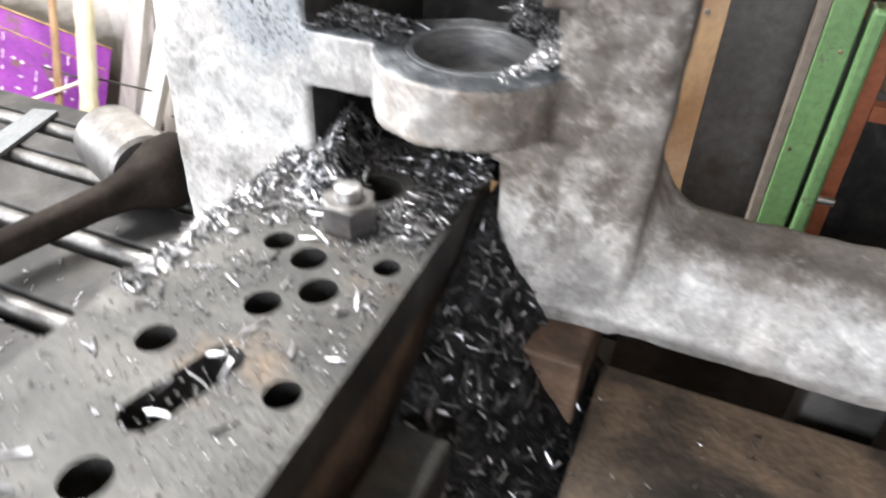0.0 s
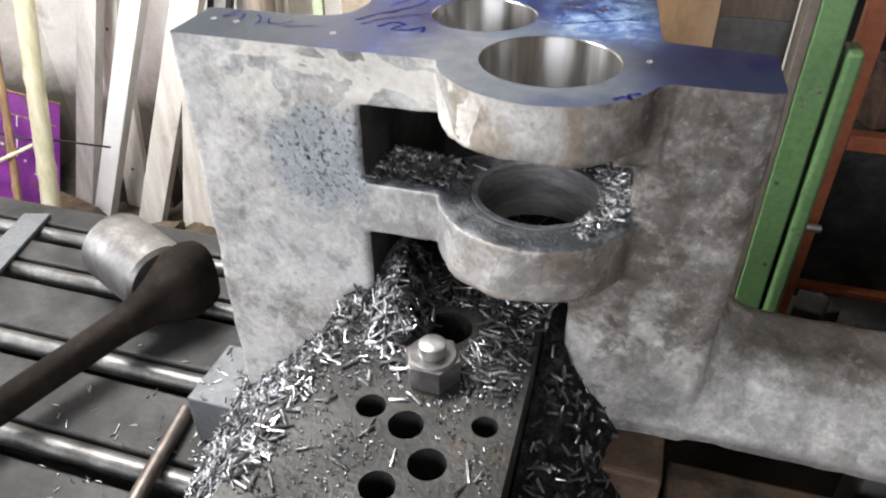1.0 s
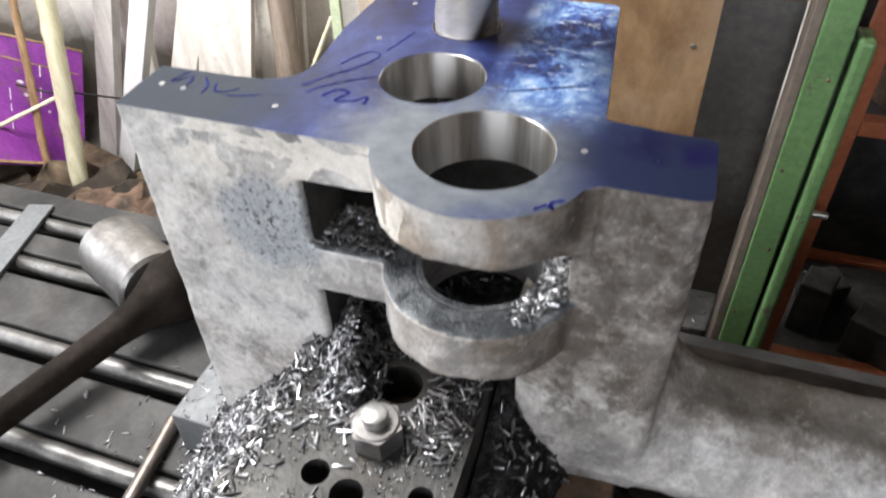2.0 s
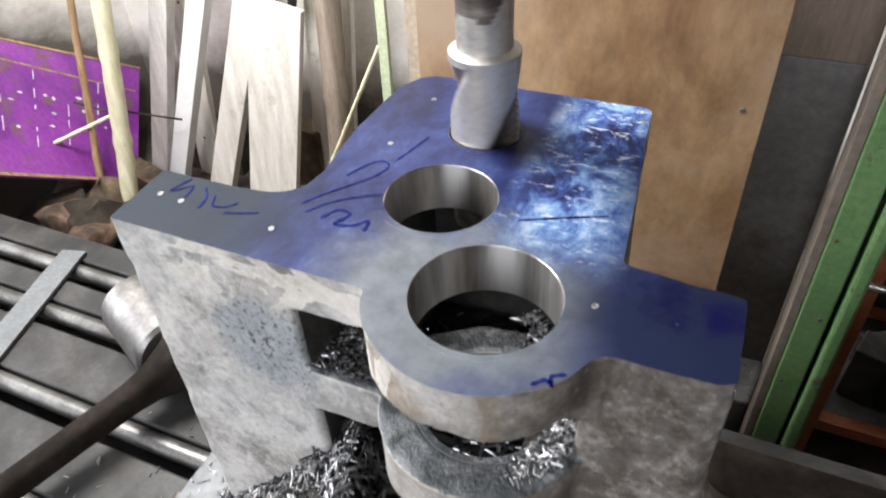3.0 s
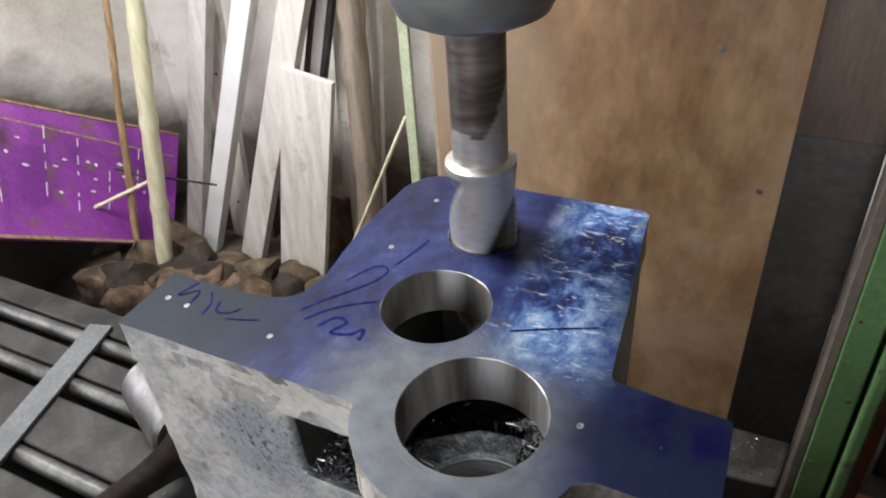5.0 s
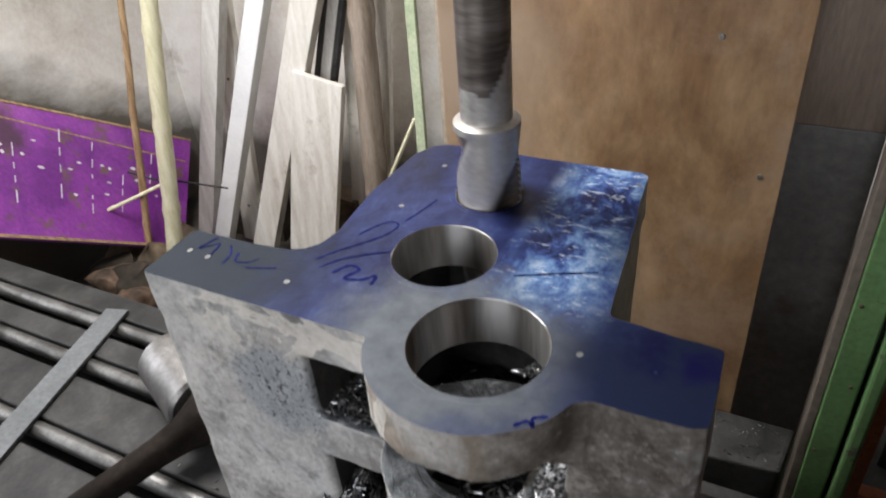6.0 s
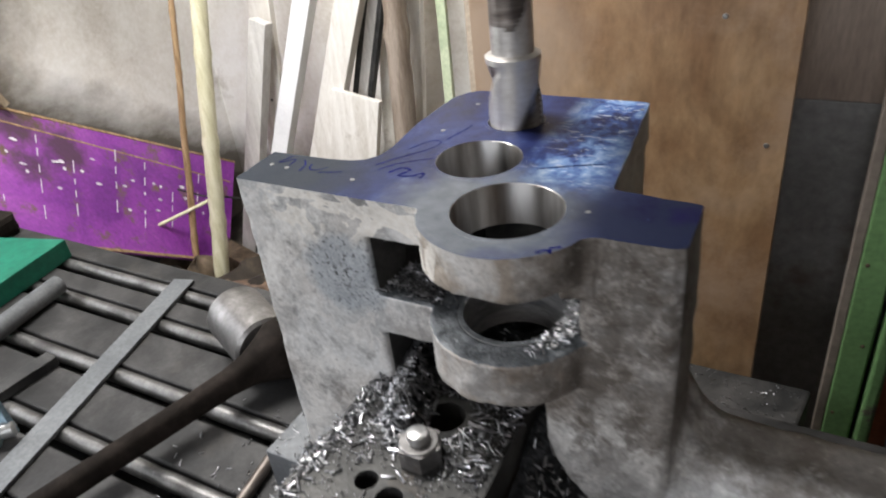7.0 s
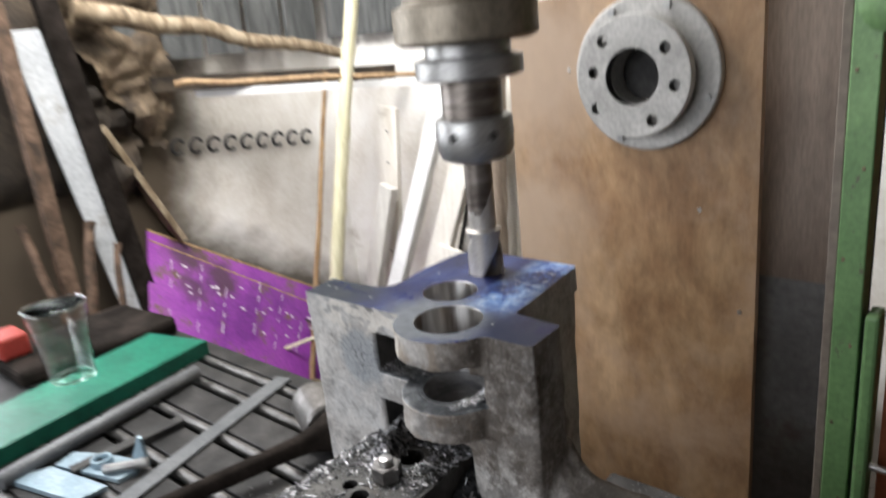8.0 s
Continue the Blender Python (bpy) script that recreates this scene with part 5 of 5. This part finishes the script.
for k, (x, y, w, d, h, r) in enumerate(((-2.0, 1.35, 0.3, 0.08, 0.06, 20), (-2.2, 1.62, 0.35, 0.1, 0.12, -15), (-1.8, 1.3, 0.25, 0.12, 0.2, 35), (-2.05, 1.9, 0.4, 0.1, 0.25, 5), (-1.55, 1.95, 0.3, 0.1, 0.3, -10))):
    bm = B(); box(bm, (-w / 2, -d / 2, 0), (w / 2, d / 2, h))
    ob = tagged(part("wood_offcut", bm, (M_SACKD, M_SACK, M_RUST)[k % 3], bevel=0.004), "brown timber offcut lying on the floor", "offcut", "timber offcuts")
    ob.matrix_basis = pose(x, y, FLOOR, 0, 0, r)
clut = np.random.default_rng(21)
for k in range(22):
    x = -2.36 + 1.25 * k / 21
    y = 1.5 - 0.1 * (k % 3) + clut.uniform(-0.04, 0.04) - 0.12 * (x < -2.0)
    bm = B()
    bmesh.ops.create_icosphere(bm, subdivisions=3, radius=clut.uniform(0.07, 0.11))
    sx, sz, q = clut.uniform(0.8, 1.6), clut.uniform(0.7, 1.25), clut.uniform(0, 50)
    for p in bm.verts:
        p.co += noise.noise_vector(p.co * 9 + Vector((q, 0, 0))) * 0.05 + noise.noise_vector(p.co * 34 + Vector((q, 3, 0))) * 0.012
        p.co.x *= sx
        p.co.z *= sz
    low = min(p.co.z for p in bm.verts)
    ob = tagged(part("timber_stump", bm, (M_SACK, M_SACKD, M_RUST)[k % 3], smooth=50), "rough dark stump of firewood lying on the floor", "firewood", "firewood in the corner")
    ob.matrix_basis = pose(x, y, FLOOR - low, 0, 0, clut.uniform(0, 180))
pole("thin_stick", (-2.42, 1.3, -0.12), (-2.15, 1.6, -0.02), 0.009, 0.008, M_BAMBOO, "thin pale stick propped against the purple sheet", 3, 22, 0.002)

# ---- purple sheet and clutter at the left wall ----
C0, C1, C2, C3 = Vector((-2.595, 0.919, 0.667)), Vector((-2.575, 2.12, -0.141)), Vector((-2.3, 1.68, -0.41)), Vector((-2.3, 0.701, 0.354))
sheet = thing("purple_sheet", (0, 0, 0), label="purple printed sheet leaning slantwise on the wall", category="sheet")
C2, C3 = C1.lerp(C2, 1.1), C0.lerp(C3, 1.25)
NRM = (C2 - C0).cross(C3 - C1).normalized()
if NRM.x < 0:
    NRM = -NRM
bm = B()
grid = [[C0.lerp(C1, i / 12).lerp(C3.lerp(C2, i / 12), k / 6) for k in range(7)] for i in range(13)]
fv = [[bm.verts.new(p) for p in row] for row in grid]
bv = [[bm.verts.new(p - NRM * 0.012) for p in row] for row in grid]
for i in range(12):
    for k in range(6):
        bm.faces.new((fv[i][k], fv[i + 1][k], fv[i + 1][k + 1], fv[i][k + 1]))
        bm.faces.new((bv[i][k + 1], bv[i + 1][k + 1], bv[i + 1][k], bv[i][k]))
rim = [(i, 0) for i in range(12)] + [(12, k) for k in range(6)] + [(i, 6) for i in range(12, 0, -1)] + [(0, k) for k in range(6, 0, -1)]
for (a, b), (c, d) in zip(rim, rim[1:] + rim[:1]):
    bm.faces.new((fv[a][b], fv[c][d], bv[c][d], bv[a][b]))
part("board", bm, M_PURPLE, sheet)


def on_sheet(u, w):
    return C0.lerp(C1, u).lerp(C3.lerp(C2, u), w) + NRM * 0.003


def sheet_bar(u0, w0, u1, w1, half, mat, name, label):
    bm = B()
    a, b = on_sheet(u0, w0), on_sheet(u1, w1)
    s = (b - a).cross(NRM).normalized() * half
    top = [bm.verts.new(p) for p in (a - s, b - s, b + s, a + s)]
    low = [bm.verts.new(p.co - NRM * 0.0025) for p in top]
    bm.faces.new(top), bm.faces.new(low[::-1])
    for i in range(4):
        bm.faces.new((top[i], low[i], low[(i + 1) % 4], top[(i + 1) % 4]))
    part(name, bm, mat, sheet, label)


sheet_bar(0.0, 0.09, 0.98, 0.22, 0.004, M_CANE, "orange_line", "thin orange line")
sheet_bar(0.0, 0.0, 1.0, 0.0, 0.006, M_CANE, "edge_strip", "thin orange edge")
sheet_bar(0.0, 0.985, 1.0, 0.985, 0.006, M_CANE, "edge_strip", "thin orange edge")


def sheet_spot(u, w, ru, rw):
    """A lens-shaped printed spot."""
    bm = B()
    top, low = [], []
    for k in range(10):
        a = 2 * math.pi * k / 10
        p = on_sheet(u + ru * math.cos(a), w + rw * math.sin(a) * abs(math.sin(a)) + 0.3 * rw * math.cos(a))
        top.append(bm.verts.new(p))
        low.append(bm.verts.new(p - NRM * 0.0025))
    bm.faces.new(top), bm.faces.new(low[::-1])
    for i in range(10):
        bm.faces.new((top[i], low[i], low[(i + 1) % 10], top[(i + 1) % 10]))
    part("printed_spot", bm, M_MARK, sheet, "white printed spot")


for u in (0.1, 0.22, 0.33, 0.47, 0.58, 0.72, 0.84):
    w, u = 0.1 + 0.12 * rng.uniform(), u + rng.uniform(-0.015, 0.015)
    while w < 0.72:
        ln = rng.uniform(0.03, 0.11)
        if rng.uniform() < 0.7:
            sheet_bar(u - 0.02 * w, w, u - 0.02 * (w + ln), w + ln, rng.uniform(0.0012, 0.0024), M_MARK, "printed_dash", "white printed dash")
        w += ln + rng.uniform(0.02, 0.1)
    c = rng.uniform(0.25, 0.65)
    for k in range(rng.integers(2, 6)):
        sheet_spot(u + rng.uniform(0.02, 0.08), c + rng.uniform(-0.16, 0.16), rng.uniform(0.004, 0.013), rng.uniform(0.008, 0.015))

bm = B()
vs = [(-2.5, 0.5, 1.6), (-2.5, 0.63, 1.6), (-2.44, 0.8, 0.2), (-2.44, 0.68, 0.2)]
t0 = [bm.verts.new(p) for p in vs]
t1 = [bm.verts.new((p[0] - 0.02, p[1], p[2])) for p in vs]
bm.faces.new(t0), bm.faces.new(t1[::-1])
for i in range(4):
    bm.faces.new((t0[i], t1[i], t1[(i + 1) % 4], t0[(i + 1) % 4]))
tagged(part("white_board", bm, M_PAINT, bevel=0.002), "white board leaning aslant on the wall", "board")
leaner("dark_post", (-2.42, 0.845, FLOOR), (-2.48, 0.66, 1.75), 0.05, 0.085, M_BLACK, "dark iron bar along the white board", "bar")
leaner("dark_post", (-2.44, 0.46, FLOOR), (-2.46, 0.47, 1.8), 0.06, 0.06, M_RUST, "weathered brown post by the wall", "post")
leaner("slanting_plank", (-2.59, 1.07, 0.58), (-2.58, 0.8, 1.18), 0.09, 0.03, M_OLDW, "weathered brown plank leaning slantwise", "plank")
pole("slanting_log", (-2.45, 0.75, 1.66), (-2.2, 2.0, 1.36), 0.045, 0.026, M_OLDW, "weathered brown crooked branch laid along the wall", 4, 31, 0.03)
pole("thin_branch", (-2.4, 1.1, 1.32), (-1.6, 2.05, 1.24), 0.014, 0.01, M_CANE, "thin dark branch lying along the wall", 4, 41, 0.02)
leaner("white_lath", (-2.5, 1.25, 1.26), (-1.75, 2.08, 1.2), 0.012, 0.035, M_WHITE, "white lath lying along the wall", "lath")
leaner("shelf_board", (-2.55, 1.0, 1.33), (-2.0, 2.1, 1.25), 0.07, 0.02, M_SACKD, "brown shelf board below the branches", "board", 90)
for k in range(5):
    leaner("roof_sheet", (-2.58 + 0.02 * k, 1.05 + 0.22 * k, 1.42), (-2.58 + 0.02 * k, 1.1 + 0.22 * k, 2.2), 0.02, 0.2, M_SHEET, "grey sheet standing behind the branches", "sheet")
for k in range(5):
    leaner("roof_sheet", (-2.42 + 0.235 * k, 2.15 + 0.006 * (k % 2), 1.44), (-2.42 + 0.235 * k, 2.17 + 0.006 * (k % 2), 2.3), 0.225, 0.012, M_SHEET, "grey sheet standing behind the branches", "sheet")
def inside(x, y, poly):
    hit = False
    for (x0, y0), (x1, y1) in zip(poly, poly[1:] + poly[:1]):
        if (y0 > y) != (y1 > y) and x < x0 + (x1 - x0) * (y - y0) / (y1 - y0):
            hit = not hit
    return hit


def crumpled(name, outline, x0, mat, label, seed):
    """A sheet of stiff paper hung on the wall, creased into flats, of a ragged outline."""
    bm = B()
    ys, zs = [p[0] for p in outline], [p[1] for p in outline]
    step = 0.022
    ny, nz = int((max(ys) - min(ys)) / step) + 1, int((max(zs) - min(zs)) / step) + 1
    v = {}
    for i in range(ny + 1):
        for j in range(nz + 1):
            y, z = min(ys) + step * i, min(zs) + step * j
            p = Vector((y * 6.5 + seed, z * 6.5, seed))
            d, at = noise.voronoi(p)
            d2, at2 = noise.voronoi(p * 2.6)
            w = noise.noise_vector(Vector((y * 14, z * 14, seed))) * 0.008
            v[i, j] = bm.verts.new((x0 + 0.16 * (0.5 - d[0]) + 0.03 * (0.5 - d2[0]), y + w.x, z + w.y))
    for i in range(ny):
        for j in range(nz):
            y, z = min(ys) + step * (i + 0.5), min(zs) + step * (j + 0.5)
            if inside(y + 0.03 * noise.noise(Vector((y * 12, z * 12, 1))), z, outline):
                bm.faces.new((v[i, j], v[i + 1, j], v[i + 1, j + 1], v[i, j + 1]))
    bmesh.ops.delete(bm, geom=[p for p in bm.verts if not p.link_faces], context="VERTS")
    ob = tagged(part(name, bm, mat), label, "paper")
    sol = ob.modifiers.new("thickness", "SOLIDIFY")
    sol.thickness = 0.004


crumpled("crumpled_paper", [(0.7, 1.95), (1.2, 1.78), (1.16, 1.6), (1.17, 1.42), (1.14, 1.2), (1.06, 1.03), (0.98, 1.1), (0.9, 1.26), (0.78, 1.45), (0.7, 1.6)], -2.53, M_SACK, "crumpled brown packing paper hung on the wall", 3.0)
crumpled("crumpled_paper", [(0.62, 1.3), (0.8, 1.36), (0.95, 1.12), (0.97, 0.85), (0.86, 0.8), (0.72, 0.95)], -2.58, M_SACKD, "dark stained paper hanging behind the plank", 8.0)
# cloth added only to darken the overlit wall here
bm = B()
rows = [[bm.verts.new((-2.605 + 0.018 * math.sin(9 * y + 2 * z) + 0.008 * math.sin(23 * y), y, z)) for z in [0.92 + 0.13 * k for k in range(11)]] for y in [-0.1 + 0.04 * k for k in range(24)]]
for a, b in zip(rows, rows[1:]):
    for i in range(10):
        bm.faces.new((a[i], b[i], b[i + 1], a[i + 1]))
ob = tagged(part("hanging_sacking", bm, M_SACKD, smooth=60), "dark brown cloth added to darken the wall behind the white board", "sacking")
sol = ob.modifiers.new("thickness", "SOLIDIFY")
sol.thickness = 0.006


def tube(bm, pts, r, k=8):
    """A bent round rod through the points."""
    rings = []
    for i, p in enumerate(pts):
        d = (pts[min(i + 1, len(pts) - 1)] - pts[max(i - 1, 0)]).normalized()
        a = d.cross(Vector((0.9, 0.1, 0.4))).normalized()
        b = d.cross(a)
        rings.append([bm.verts.new(p + (a * math.cos(2 * math.pi * j / k) + b * math.sin(2 * math.pi * j / k)) * r) for j in range(k)])
    for a, b in zip(rings, rings[1:]):
        for j in range(k):
            bm.faces.new((a[j], a[(j + 1) % k], b[(j + 1) % k], b[j]))
    bm.faces.new(rings[0]), bm.faces.new(rings[-1])


for k, (a, b, r) in enumerate((((-2.3, 0.3, FLOOR), (-2.42, 0.6, 0.82), 0.03), ((-2.2, 0.52, FLOOR), (-2.5, 0.36, 0.86), 0.024), ((-2.1, 0.35, FLOOR), (-2.25, 0.62, 0.74), 0.02))):
    pole("crooked_stick", a, b, r, r * 0.7, M_RUST, "crooked brown stick leaning by the wall", 3, 50 + k, 0.02)

hooks = thing("hook_rail", (0, 0, 0), label="row of dark iron rings hung along the wall", category="hook rail")
for k in range(9):
    f = k / 8
    c = Vector((-2.595, 1.16 + 0.78 * f, 1.02 - 0.09 * f))
    bm = B()
    pts = [c + Vector((0.006 * math.sin(a), 0.034 * math.cos(a), 0.036 * math.sin(a))) for a in [radians(25 + 31 * i) for i in range(10)]]
    tube(bm, pts, 0.0085)
    part("ring", bm, M_DARK, hooks, smooth=60)


# ---- what moves: the drill turns two times a second ----
def motions():
    walk(drill, [(k / 10, pose(*AXIS, 0, 0, -25 - 72 * k)) for k in range(81)])


motions()
